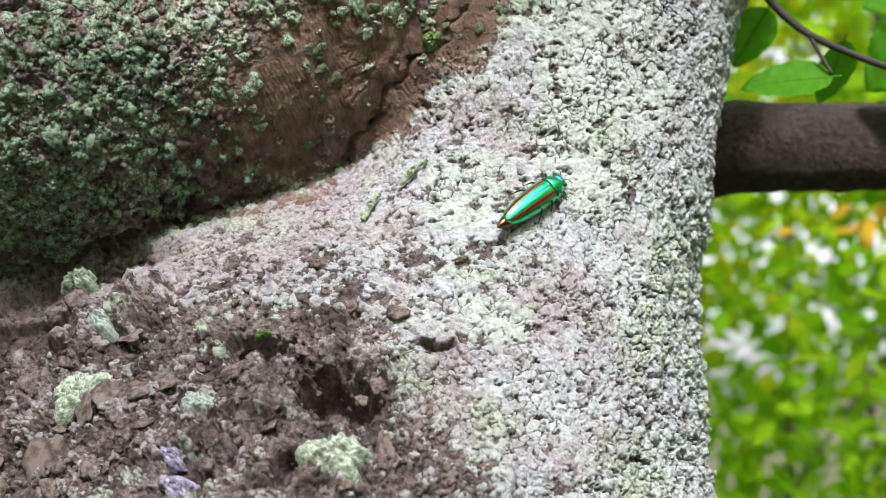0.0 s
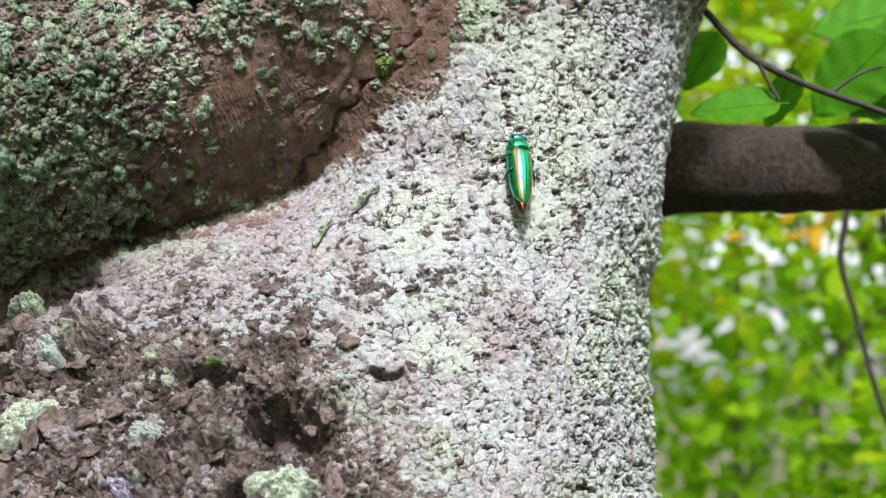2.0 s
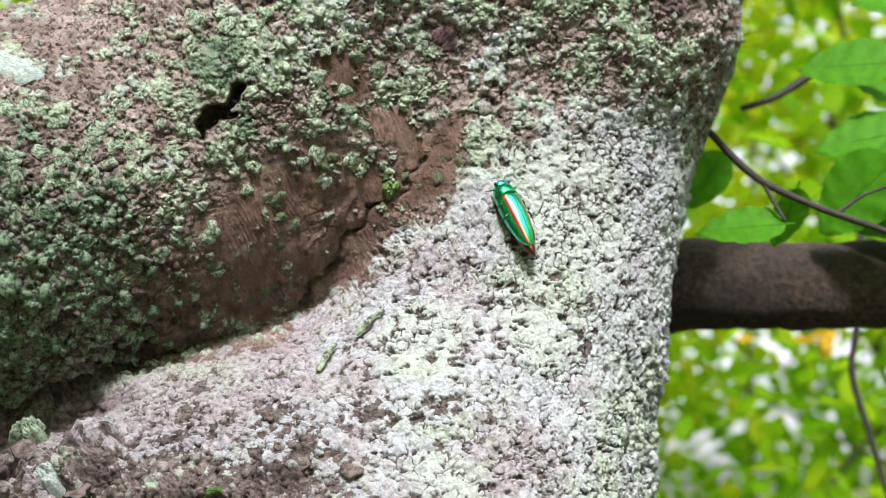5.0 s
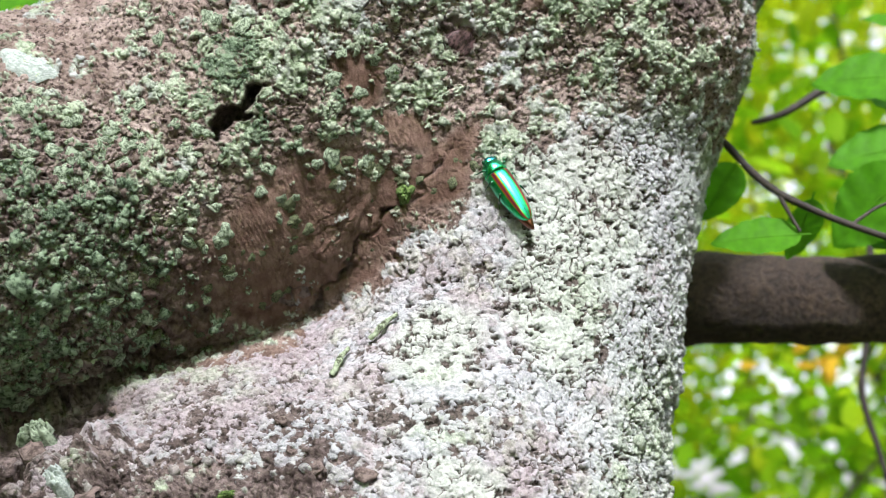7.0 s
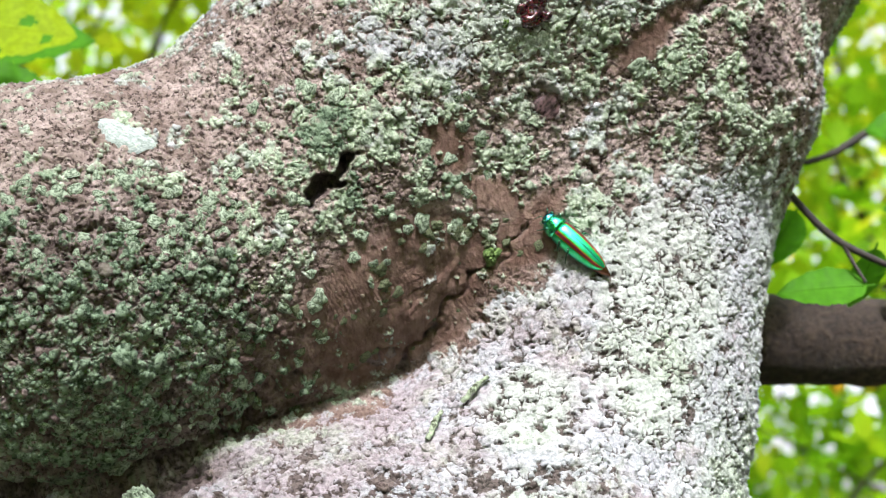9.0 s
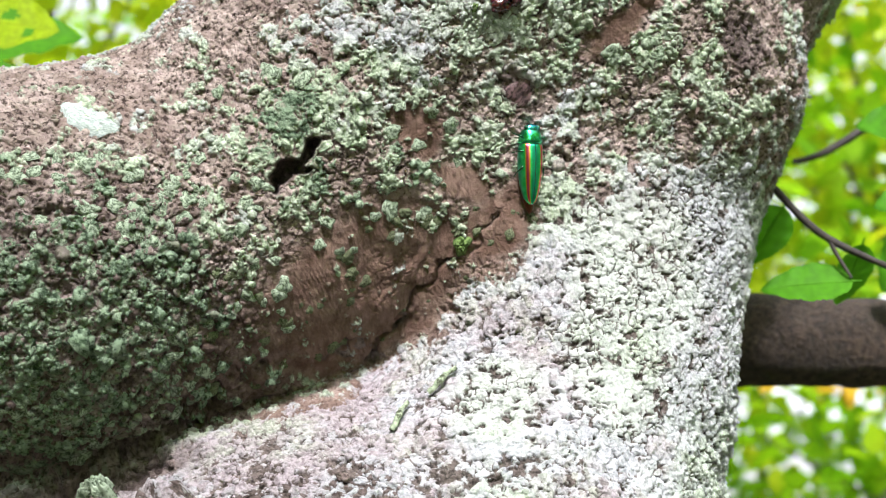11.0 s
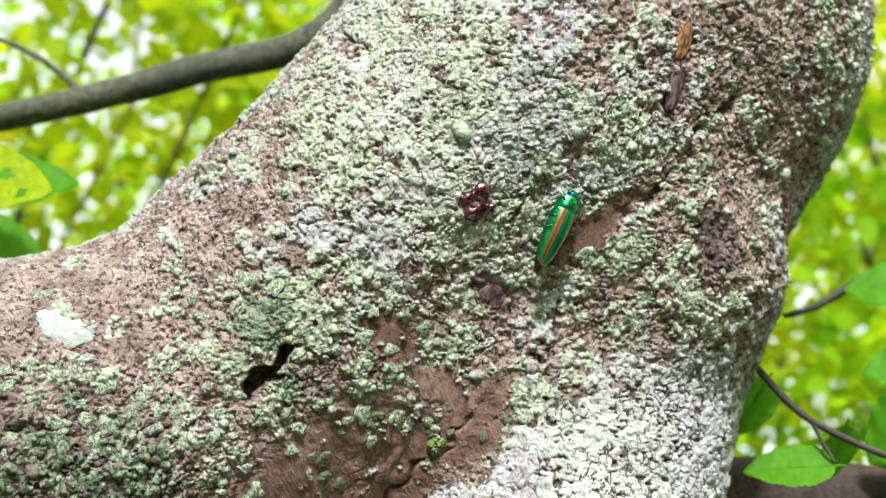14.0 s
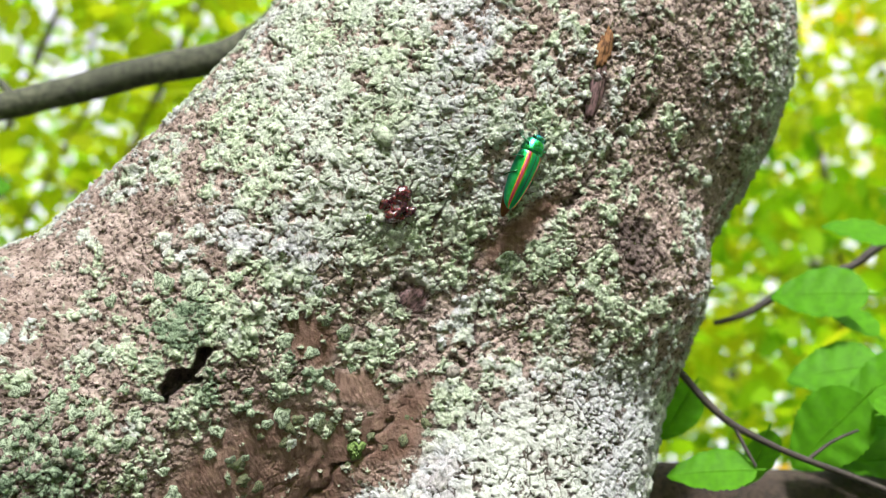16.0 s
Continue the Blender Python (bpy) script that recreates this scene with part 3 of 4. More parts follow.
def build_tree():
    tree = thing("tree", pose(0, 0, 0), "large old forest tree crusted with pale green lichen", "tree")
    lo, hi = np.array([-0.325, -0.14, 1.395]), np.array([0.30, 0.195, 2.0])
    v, q = net(lo, hi, 0.0046)
    normal = slope(v)
    middle = v[q].mean(1)
    front = (normal[q].mean(1)[:, 1] < 0.16) & (middle > (-0.285, -1, 1.415)).all(1) & (middle < (0.28, 1, 1.935)).all(1)
    back_q = q[~front]
    base_v = v
    v, q = split(*split(*split(np.concatenate([v, normal], 1), q[front])))
    used, q = np.unique(q, return_inverse=True)
    v, q = v[used], q.reshape(-1, 4)
    v, normal = v[:, :3], v[:, 3:]
    done = [clothed(v[k:k + 40000]) for k in range(0, len(v), 40000)]
    high = np.concatenate([d[0] for d in done])
    fields = {key: np.concatenate([d[1][key] for d in done]) for key in done[0][1]}
    v = v + normal * high[:, None]
    far_v, far_q = net((-1.1, -0.25, -0.05), (0.5, 0.6, 3.6), 0.016, (lo + 0.02, hi - 0.02))
    far_n = slope(far_v)
    far_high = 0.004 * fractal(far_v, 0.03, 3, 41) - 0.002
    far_v = far_v + far_n * far_high[:, None]
    far_q = np.concatenate([far_q, back_q + len(far_v)])
    far_v = np.concatenate([far_v, base_v])
    over = v[:, 2] - fold_height(v[:, 0]) > 0
    limb_side = over & (v[:, 0] < 0.03 - 1.0 * np.maximum(0, v[:, 2] - 1.66))
    mid = limb_side[q].sum(1) >= 2
    far_limb = (far_v[far_q].mean(1)[:, 0] < -0.25) & (far_v[far_q].mean(1)[:, 2] > 1.52)

    def piece(name, faces, far_faces, label):
        allv = np.concatenate([v, far_v])
        allf = np.concatenate([faces, far_faces + len(v)])
        used, back = np.unique(allf, return_inverse=True)
        data = {}
        for key, values in fields.items():
            rest = np.full(len(far_v), {"lichen": 0.6, "green": 0.4}.get(key, 0.0))
            data[key] = np.concatenate([values, rest])[used]
        ob = mesh_object(name, allv[used], back.reshape(-1, 4), BARK, tree, True, data)
        return tagged(ob, label)

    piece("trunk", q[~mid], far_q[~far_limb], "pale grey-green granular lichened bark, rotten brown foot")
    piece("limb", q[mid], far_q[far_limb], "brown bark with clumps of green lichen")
    add_flakes(v, q, normal, fields, tree)
    # a branch behind the trunk, a thinner one high up
    v1, q1 = tube([(0.05, 0.30, 1.64), (0.17, 0.27, 1.650), (0.29, 0.25, 1.645), (0.45, 0.25, 1.655), (0.8, 0.3, 1.70), (1.4, 0.45, 1.85)], [0.036, 0.034, 0.030, 0.028, 0.024, 0.012], 40, 0.10, 4, 0.02, 14)
    tagged(mesh_object("branch", v1, q1, BRANCH_BARK, tree), "dark brown rough horizontal branch")
    v2, q2 = tube([(0.0, 0.25, 2.20), (-0.08, 0.29, 2.08), (-0.13, 0.30, 2.023), (-0.22, 0.30, 1.996), (-0.38, 0.30, 1.953), (-0.7, 0.32, 1.91), (-1.1, 0.4, 1.95)], [0.018, 0.016, 0.0135, 0.0125, 0.011, 0.009, 0.004], 20, 0.08, 6, 0.02, 12)
    tagged(mesh_object("branch", v2, q2, SMOOTH_BARK, tree), "smooth grey-green thin branch")
    v3, q3 = tube([(-0.315, 0.30, 1.963), (-0.335, 0.31, 1.990), (-0.39, 0.33, 2.03), (-0.5, 0.36, 2.08)], [0.004, 0.003, 0.0025, 0.001], 8, 0.1, 8, 0.01, 8)
    tagged(mesh_object("side_twig", v3, q3, SMOOTH_BARK, tree), "thin green-brown side twig")
    return tree


tree = build_tree()


# ---- ground ----
def build_ground():
    n = 60
    a = np.linspace(-1, 1, n)
    a = np.sign(a) * (np.abs(a) * 6 + np.abs(a) ** 6 * 900)
    x, y = np.meshgrid(a, a, indexing="ij")
    p = np.stack([x.ravel(), y.ravel(), 0 * x.ravel()], 1)
    p[:, 2] = 0.06 * fractal(p, 1.5, 3, 3) - 0.02
    i, j = np.meshgrid(np.arange(n - 1), np.arange(n - 1), indexing="ij")
    k = (i * n + j).ravel()
    ob = mesh_object("ground", p, np.stack([k, k + n, k + n + 1, k + 1], 1), EARTH)
    tagged(ob, "brown forest floor with leaf litter", "ground", kind="structure")


build_ground()


# ---- leaves ----
def leaf_form(rows=7, broad=0.30, fold=0.10, droop=0.12):
    """A leaf of length 1 along +y from its stalk, with a fold along the midrib."""
    verts = []
    for r in range(rows):
        s = r / (rows - 1)
        w = broad * (math.sin(math.pi * s**0.8) ** 0.8 if 0 < s < 1 else 0.0) + 0.004
        z = -droop * s * s
        verts += [(-w, s, z + fold * w), (0, s, z), (w, s, z + fold * w)]
    quads = []
    for r in range(rows - 1):
        k = 3 * r
        quads += [(k, k + 1, k + 4, k + 3), (k + 1, k + 2, k + 5, k + 4)]
    return np.array(verts), np.array(quads)


def turns(rng, n, tilt):
    """Random turns: any heading, leaning by about that many degrees."""
    yaw, lean, roll = rng.uniform(0, 2 * np.pi, n), np.radians(rng.normal(0, tilt, n)), np.radians(rng.normal(0, tilt, n))
    cz, sz, cx, sx, cy, sy = np.cos(yaw), np.sin(yaw), np.cos(lean), np.sin(lean), np.cos(roll), np.sin(roll)
    o, l = np.zeros(n), np.ones(n)
    rz = np.stack([cz, -sz, o, sz, cz, o, o, o, l], 1).reshape(-1, 3, 3)
    rx = np.stack([l, o, o, o, cx, -sx, o, sx, cx], 1).reshape(-1, 3, 3)
    ry = np.stack([cy, o, sy, o, l, o, -sy, o, cy], 1).reshape(-1, 3, 3)
    return rz @ rx @ ry


def foliage(places, sizes, rng, tilt=38):
    form, quads = leaf_form()
    turn = turns(rng, len(places), tilt)
    verts = np.einsum("nij,vj->nvi", turn, form) * sizes[:, None, None] + places[:, None]
    faces = quads[None] + (np.arange(len(places)) * len(form))[:, None, None]
    return verts.reshape(-1, 3), faces.reshape(-1, 4)


def background_tree(base, centre, radii, sprays, per_spray, leaf, mat, seed, label):
    rng = np.random.default_rng(seed)
    base, centre, radii = np.array(base, float), np.array(centre, float), np.array(radii, float)
    ob = thing("background_tree", pose(*base), label, "tree", "trees behind")
    top = centre + np.array([0, 0, radii[2] * 0.7]) - base
    v, q = tube([(0, 0, 0), (0.04, 0.02, 0.9), tuple(top * (0.35, 0.35, 0.55)), tuple(top)], [0.05, 0.03, 0.018, 0.006], 14, 0.1, seed, 0.1, 8)
    mesh_object("trunk", v, q, BRANCH_BARK, ob)
    ends = rng.normal(0, 1, (sprays, 3))
    ends = ends / np.linalg.norm(ends, axis=1, keepdims=True) * rng.uniform(0.15, 1, (sprays, 1)) ** 0.45
    ends = ends * radii + centre - base
    for k in range(9):
        e = ends[k * (sprays // 9)]
        s = top * rng.uniform(0.35, 0.8)
        mid = (s + e) / 2 + rng.normal(0, 0.08, 3)
        v, q = tube([tuple(s), tuple(mid), tuple(e)], [0.009, 0.006, 0.002], 8, 0.1, seed + k, 0.05, 6)
        mesh_object("limb", v, q, BRANCH_BARK, ob)
    n = sprays * per_spray
    spread = rng.normal(0, 1, (n, 3)) * np.array([2.2, 2.2, 0.8]) * leaf
    places = np.repeat(ends, per_spray, 0) + spread
    v, q = foliage(places, leaf * rng.uniform(0.65, 1.15, n), rng)
    tagged(mesh_object("crown", v, q, mat, ob, True), kind="stuff")
    return ob


background_tree((1.9, 3.0, 0), (1.05, 2.5, 1.75), (0.80, 0.75, 1.1), 240, 14, 0.080, LEAF, 3, "slender tree with bright green broad leaves behind the trunk")
_rng = np.random.default_rng(2)
_v, _q = foliage(np.array([0.745, 1.73, 1.80]) + _rng.normal(0, 1, (12, 3)) * np.array([0.05, 0.04, 0.010]), _rng.uniform(0.04, 0.06, 12), _rng, 30)
tagged(mesh_object("orange_spray", _v, _q, LEAF_ORANGE), "spray of orange autumn leaves among green ones", "leaves", kind="stuff")
background_tree((-1.9, 2.9, 0), (-1.0, 2.4, 2.9), (0.85, 0.6, 0.75), 120, 14, 0.080, LEAF_YELLOW, 4, "slender tree with yellow-green autumn leaves behind the limb")
background_tree((1.7, 3.6, 0), (1.25, 3.1, 3.2), (0.95, 0.7, 0.8), 160, 14, 0.085, LEAF_YELLOW, 9, "tall tree with yellow-green leaves behind the trunk")
background_tree((1.4, 5.2, 0), (1.7, 5.0, 3.6), (1.7, 0.9, 1.8), 230, 16, 0.10, LEAF_YELLOW, 5, "taller tree with yellow-green leaves farther back")
background_tree((-2.2, 6.0, 0), (-2.0, 5.6, 4.4), (2.0, 1.0, 1.9), 190, 16, 0.11, LEAF, 6, "taller tree with green leaves farther back")
background_tree((2.6, 7.6, 0), (2.4, 7.2, 2.4), (2.6, 1.0, 2.4), 340, 16, 0.12, LEAF, 7, "far bushy tree with dense green leaves")
background_tree((-3.8, 9.0, 0), (-3.0, 8.6, 3.4), (3.4, 1.2, 2.8), 200, 16, 0.14, LEAF, 8, "far bushy tree with dense green leaves")


# unseen trees added around the camera to cut low sky light on the bark
for k, (x, y, r, h) in enumerate(((-3.3, -0.2, 1.5, 3.3), (-2.4, -2.6, 1.5, 3.3), (-2.3, -5.4, 1.6, 2.8), (2.4, -4.2, 1.6, 2.8), (4.2, -1.6, 1.6, 2.8), (4.4, 1.6, 1.5, 2.9), (-4.4, 2.8, 1.6, 3.0))):
    background_tree((x, y, 0), (x, y, h), (r, r, h - 0.3), 230, 14, 0.25, LEAF, 30 + k, "added leafy tree out of view that blocks low sky light")


def crown_of_tree():
    """The upper limbs and the leaves of the old tree, high over the view."""
    rng = np.random.default_rng(77)
    ends = []
    for k, (x, y, z) in enumerate(((1.1, 0.9, 4.6), (-0.9, 1.1, 4.8), (0.5, 1.7, 5.0), (-0.2, 0.3, 5.6), (1.2, 0.1, 5.2), (-1.1, 0.4, 5.2))):
        v, q = tube([(0.10, 0.2, 3.2 + 0.05 * k), (0.1 + x * 0.35, 0.2 + y * 0.3, 3.9), (x * 0.75, y * 0.8, z - 0.35), (x, y, z)], [0.085, 0.06, 0.035, 0.01], 12, 0.1, k, 0.06, 8)
        mesh_object("upper_limb", v, q, BRANCH_BARK, tree)
        ends.append((x, y, z))
    v, q = tube([(-0.90, 0.02, 1.85), (-1.3, -0.05, 2.1), (-1.9, 0.1, 2.6), (-2.5, 0.3, 3.4)], [0.088, 0.075, 0.05, 0.012], 14, 0.1, 9, 0.06, 8)
    mesh_object("upper_limb", v, q, BRANCH_BARK, tree)
    ends = np.array(ends + [(-2.5, 0.3, 3.4)])
    places = np.repeat(ends, 260, 0) + rng.normal(0, 1, (len(ends) * 260, 3)) * np.array([0.42, 0.42, 0.26])
    v, q = foliage(places, 0.10 * rng.uniform(0.7, 1.2, len(places)), rng)
    tagged(mesh_object("crown", v, q, LEAF, tree), "loose crown of green leaves", kind="stuff")


crown_of_tree()


# ---- twigs with large leaves near the trunk ----
def leaf_mesh(name, base, tip, length_broad, mat, parent, face=(0, -0.5, 0.85), holes=(), droop=0.10, label=""):
    """One leaf from its stalk's end to its tip, turned to face that way, finely divided so that its rim can be ragged."""
    base, tip, face = Vector(base), Vector(tip), Vector(face)
    along = tip - base
    size = along.length
    along.normalize()
    side = along.cross(face).normalized()
    up = side.cross(along)
    rows, cols = 30, 18
    bm = bmesh.new()
    grid = []
    for r in range(rows + 1):
        s = r / rows
        w = length_broad * (math.sin(math.pi * s**0.75) ** 0.75 if 0 < s < 1 else 0.0) + 0.003
        line = []
        for c in range(cols + 1):
            u = 2 * c / cols - 1
            rim = 1 + 0.035 * math.sin(26 * s * math.pi) * abs(u) ** 6
            z = 0.10 * w * abs(u) - droop * s * s + 0.012 * math.sin(9 * s * math.pi + 3 * abs(u)) * abs(u)
            line.append(bm.verts.new(base + (along * s + side * (u * w * rim) + up * z) * size))
        grid.append(line)
    for r in range(rows):
        for c in range(cols):
            s, u = (r + 0.5) / rows, 2 * (c + 0.5) / cols - 1
            if any(((s - hs) / ha) ** 2 + ((u - hu) / hb) ** 2 < 1 for hs, hu, ha, hb in holes):
                continue
            bm.faces.new((grid[r][c], grid[r][c + 1], grid[r + 1][c + 1], grid[r + 1][c]))
    ob = part(name, bm, mat, parent, label)
    v, q = tube([base - along * size * 0.10, base, base + along * size * 0.5 + up * (-droop * 0.25 * size), base + along * size * 0.97 + up * (-droop * 0.94 * size)], [0.0007, 0.0008, 0.0006, 0.0002], 6, steps=5)
    mesh_object("midrib", v, q, mat, ob)
    return ob


def build_twigs():
    t1 = thing("leafy_twig", pose(0, 0, 0), "thin dark forked twig with large green leaves beside the trunk", "twig", "twigs")
    for pts, rad in (([(0.10, 0.20, 1.80), (0.150, 0.15, 1.748), (0.173, 0.14, 1.725), (0.206, 0.14, 1.691), (0.269, 0.14, 1.663), (0.37, 0.15, 1.635), (0.55, 0.18, 1.63)], [0.0028, 0.0026, 0.0024, 0.0023, 0.0021, 0.0018, 0.001]),
                     ([(0.206, 0.14, 1.691), (0.211, 0.139, 1.679), (0.217, 0.137, 1.666)], [0.0014, 0.0012, 0.0010]),
                     ([(0.250, 0.14, 1.671), (0.266, 0.142, 1.682), (0.285, 0.15, 1.690)], [0.0014, 0.0011, 0.0008])):
        v, q = tube(pts, rad, 8, 0.12, 2, 0.006, 8)
        mesh_object("stem", v, q, TWIG_BARK, t1)
    for base, tip, broad, face in (((0.218, 0.138, 1.664), (0.165, 0.145, 1.664), 0.30, (0.1, -0.75, 0.5)),
                                   ((0.230, 0.150, 1.690), (0.222, 0.175, 1.655), 0.32, (0.3, -0.8, 0.4)),
                                   ((0.300, 0.17, 1.715), (0.256, 0.20, 1.672), 0.36, (0.1, -0.85, 0.4)),
                                   ((0.345, 0.17, 1.735), (0.292, 0.19, 1.718), 0.36, (0.1, -0.85, 0.4)),
                                   ((0.30, 0.15, 1.70), (0.345, 0.17, 1.712), 0.33, (-0.1, -0.6, 0.7)),
                                   ((0.195, 0.19, 1.725), (0.172, 0.20, 1.690), 0.36, (-0.3, -0.9, 0.2))):
        leaf_mesh("leaf", base, tip, broad, LEAF_NEAR, t1, face)
    t2 = thing("leafy_twig", pose(0, 0, 0), "bare dark twig end with dark green leaves", "twig", "twigs")
    for pts, rad in (([(0.237, 0.30, 1.792), (0.262, 0.30, 1.800), (0.305, 0.30, 1.825), (0.345, 0.30, 1.838), (0.42, 0.31, 1.88), (0.7, 0.4, 1.98)], [0.0022, 0.003, 0.0034, 0.0036, 0.004, 0.005]),):
        v, q = tube(pts, rad, 8, 0.15, 3, 0.008, 8)
        mesh_object("stem", v, q, TWIG_BARK, t2)
    v, q = tube([(0.40, 0.5, 1.80), (0.384, 0.5, 1.661), (0.375, 0.5, 1.609), (0.387, 0.5, 1.553), (0.402, 0.5, 1.487), (0.44, 0.5, 1.36)], [0.004, 0.0032, 0.003, 0.0027, 0.0024, 0.0015], 8, 0.15, 4, 0.01, 8)
    mesh_object("stem", v, q, TWIG_BARK, t2)
    for base, tip, broad, face in (((0.325, 0.20, 1.742), (0.262, 0.21, 1.735), 0.34, (0.1, -0.8, 0.4)),
                                   ((0.32, 0.20, 1.790), (0.258, 0.22, 1.797), 0.36, (0.0, -0.85, 0.4)),
                                   ((0.33, 0.20, 1.700), (0.276, 0.22, 1.708), 0.34, (0.1, -0.8, 0.5)),
                                   ((0.33, 0.22, 1.765), (0.30, 0.24, 1.80), 0.34, (0.4, -0.8, 0.3)),
                                   ((0.35, 0.21, 1.68), (0.29, 0.22, 1.682), 0.34, (0.1, -0.7, 0.6)),
                                   ((0.36, 0.24, 1.84), (0.31, 0.25, 1.86), 0.34, (0.1, -0.7, 0.6))):
        leaf_mesh("leaf", base, tip, broad, LEAF_NEAR, t2, face)
    t3 = thing("leafy_twig", pose(0, 0, 0), "twig with a yellow insect-eaten leaf above the limb", "twig", "twigs")
    v, q = tube([(-0.60, 0.24, 1.98), (-0.47, 0.22, 1.90), (-0.395, 0.20, 1.868)], [0.004, 0.0025, 0.0012], 8, 0.1, 5, 0.01, 8)
    mesh_object("stem", v, q, TWIG_BARK, t3)
    leaf_mesh("leaf", (-0.392, 0.20, 1.868), (-0.296, 0.20, 1.858), 0.36, LEAF_YELLOW, t3, (0.1, -0.85, 0.35), ((0.62, -0.25, 0.07, 0.16), (0.80, 0.35, 0.05, 0.2), (0.45, 0.9, 0.1, 0.3)), 0.04, "yellow leaf with holes and a ragged rim")
    leaf_mesh("leaf", (-0.40, 0.24, 1.835), (-0.315, 0.26, 1.825), 0.36, LEAF_NEAR, t3, (0.1, -0.85, 0.35))
    leaf_mesh("leaf", (-0.42, 0.28, 1.885), (-0.315, 0.30, 1.905), 0.36, LEAF_NEAR, t3, (0.1, -0.75, 0.5))


build_twigs()

# ---- small things on the bark ----
def surface_at(x, z):
    """The tree's front surface at x and z, and its outward direction."""
    y = np.linspace(-0.2, 0.2, 400)
    p = np.stack([0 * y + x, y, 0 * y + z], 1)
    k = int(np.argmax(tree_sdf(p) < 0))
    at = p[k:k + 1]
    return Vector(at[0]), Vector(slope(at, 0.004)[0])


def bark_pose(x, z, turn=0.0, lift=0.0):
    """A pose whose z axis points out of the bark and whose y axis points up along it, turned clockwise by that many degrees."""
    at, n = surface_at(x, z)
    up = (Vector((0, 0, 1)) - n * n.z).normalized()
    m = Matrix((up.cross(n), up, n)).transposed().to_4x4()
    m.translation = at + n * lift
    return m @ pose(0, 0, 0, 0, 0, -turn)


def crumb(seed, rough=0.35, flat=0.6, detail=3):
    """An irregular lump about 1 across."""
    bm = bmesh.new()
    bmesh.ops.create_icosphere(bm, subdivisions=detail, radius=0.5)
    p = np.array([v.co for v in bm.verts]) + seed * 3.1
    a, b = fractal(p, 0.55, 3, seed, 0.6), fractal(p + 5, 0.16, 2, seed + 3)
    for v, s, u in zip(bm.verts, a, b):
        v.co *= 1 + rough * float(s) + 0.12 * float(u)
        v.co.z *= flat
    return bm


def crust(seed, rings=14, segments=44, ragged=1.0):
    """One rosette of lichen about 1 across on the plane z = 0: a lumpy cushion with a lobed rim."""
    rng = np.random.default_rng(seed)
    a = np.arange(segments) * 2 * np.pi / segments
    jag = rng.uniform(-0.2, 0.2, segments)
    jag = (jag + np.roll(jag, 1) + np.roll(jag, -1)) / 3
    rim = 0.5 * (1 + ragged * (0.16 * np.sin(3 * a + rng.uniform(0, 6)) + 0.12 * np.sin(5 * a + rng.uniform(0, 6)) + jag))
    pts = [(0.0, 0.0, 0.0)]
    for r in range(1, rings + 1):
        s = r / rings
        for k in range(segments):
            pts.append((rim[k] * s * math.cos(a[k]), rim[k] * s * math.sin(a[k]), 0.0))
    pts = np.array(pts)
    s = np.concatenate([[0], np.repeat(np.arange(1, rings + 1) / rings, segments)])
    q = pts + seed * 1.7
    f1, f2, tone = cells(q + 0.05 * fractal(q, 0.2, 2, 3)[:, None], 0.14, seed % 7)
    lump = np.sqrt(np.clip(f2 - f1, 0, 0.5) * 2) * (0.4 + 0.6 * tone)
    pts[:, 2] = 0.42 * (1 - s**3) * (0.35 + 0.65 * lump) + 0.05 * fractal(q, 0.10, 3, seed, 0.6) - 0.45 * s**4
    bm = bmesh.new()
    vs = [bm.verts.new(p) for p in pts]
    for k in range(segments):
        n = (k + 1) % segments
        bm.faces.new((vs[0], vs[1 + k], vs[1 + n]))
        for r in range(rings - 1):
            i, j = 1 + r * segments, 1 + (r + 1) * segments
            bm.faces.new((vs[i + k], vs[j + k], vs[j + n], vs[i + n]))
    return bm


def tinted(name, dark, light, scale=500, rough=0.85, gloss=0.2):
    m, n, l, b = material(name, rough)
    v = noise_at(n, l, scale, 3, 0.6, "Object")
    l.new(mixed(n, l, ranged(n, l, v, 0.34, 0.62), dark, light), b.inputs["Base Color"])
    b.inputs["Specular IOR Level"].default_value = gloss
    bump(n, l, b, v, 0.3, 0.0005)
    return m


TWIG_CRUST = tinted("lichened_twig", (0.045, 0.05, 0.03), (0.30, 0.36, 0.25), 420)
WHITE_CRUST = tinted("white_lichen", (0.22, 0.26, 0.245), (0.38, 0.43, 0.41), 12)
LILAC_CRUST = tinted("lilac_lichen", (0.09, 0.08, 0.12), (0.36, 0.33, 0.44), 6)
PALE_CRUST = tinted("pale_lichen", (0.15, 0.19, 0.14), (0.42, 0.47, 0.385), 14)
GREEN_CRUST = tinted("green_lichen", (0.06, 0.082, 0.052), (0.29, 0.355, 0.265), 5)
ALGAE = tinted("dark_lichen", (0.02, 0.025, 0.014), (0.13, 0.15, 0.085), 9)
MOSS = tinted("moss", (0.03, 0.06, 0.015), (0.13, 0.20, 0.06), 7)
ROTTEN = tinted("rotten_bark", (0.055, 0.040, 0.036), (0.17, 0.132, 0.122), 3.5)
OCHRE = tinted("ochre_bark", (0.06, 0.028, 0.014), (0.21, 0.105, 0.048), 5)
RESIN, _n, _l, _b = material("dark_resin", 0.22)
_l.new(mixed(_n, _l, ranged(_n, _l, noise_at(_n, _l, 5, 3), 0.4, 0.65), (0.022, 0.006, 0.014), (0.10, 0.014, 0.016)), _b.inputs["Base Color"])
_b.inputs["Coat Weight"].default_value = 1.0
DARK_BARK = tinted("dark_damp_bark", (0.03, 0.02, 0.02), (0.14, 0.085, 0.09), 6, 0.6)


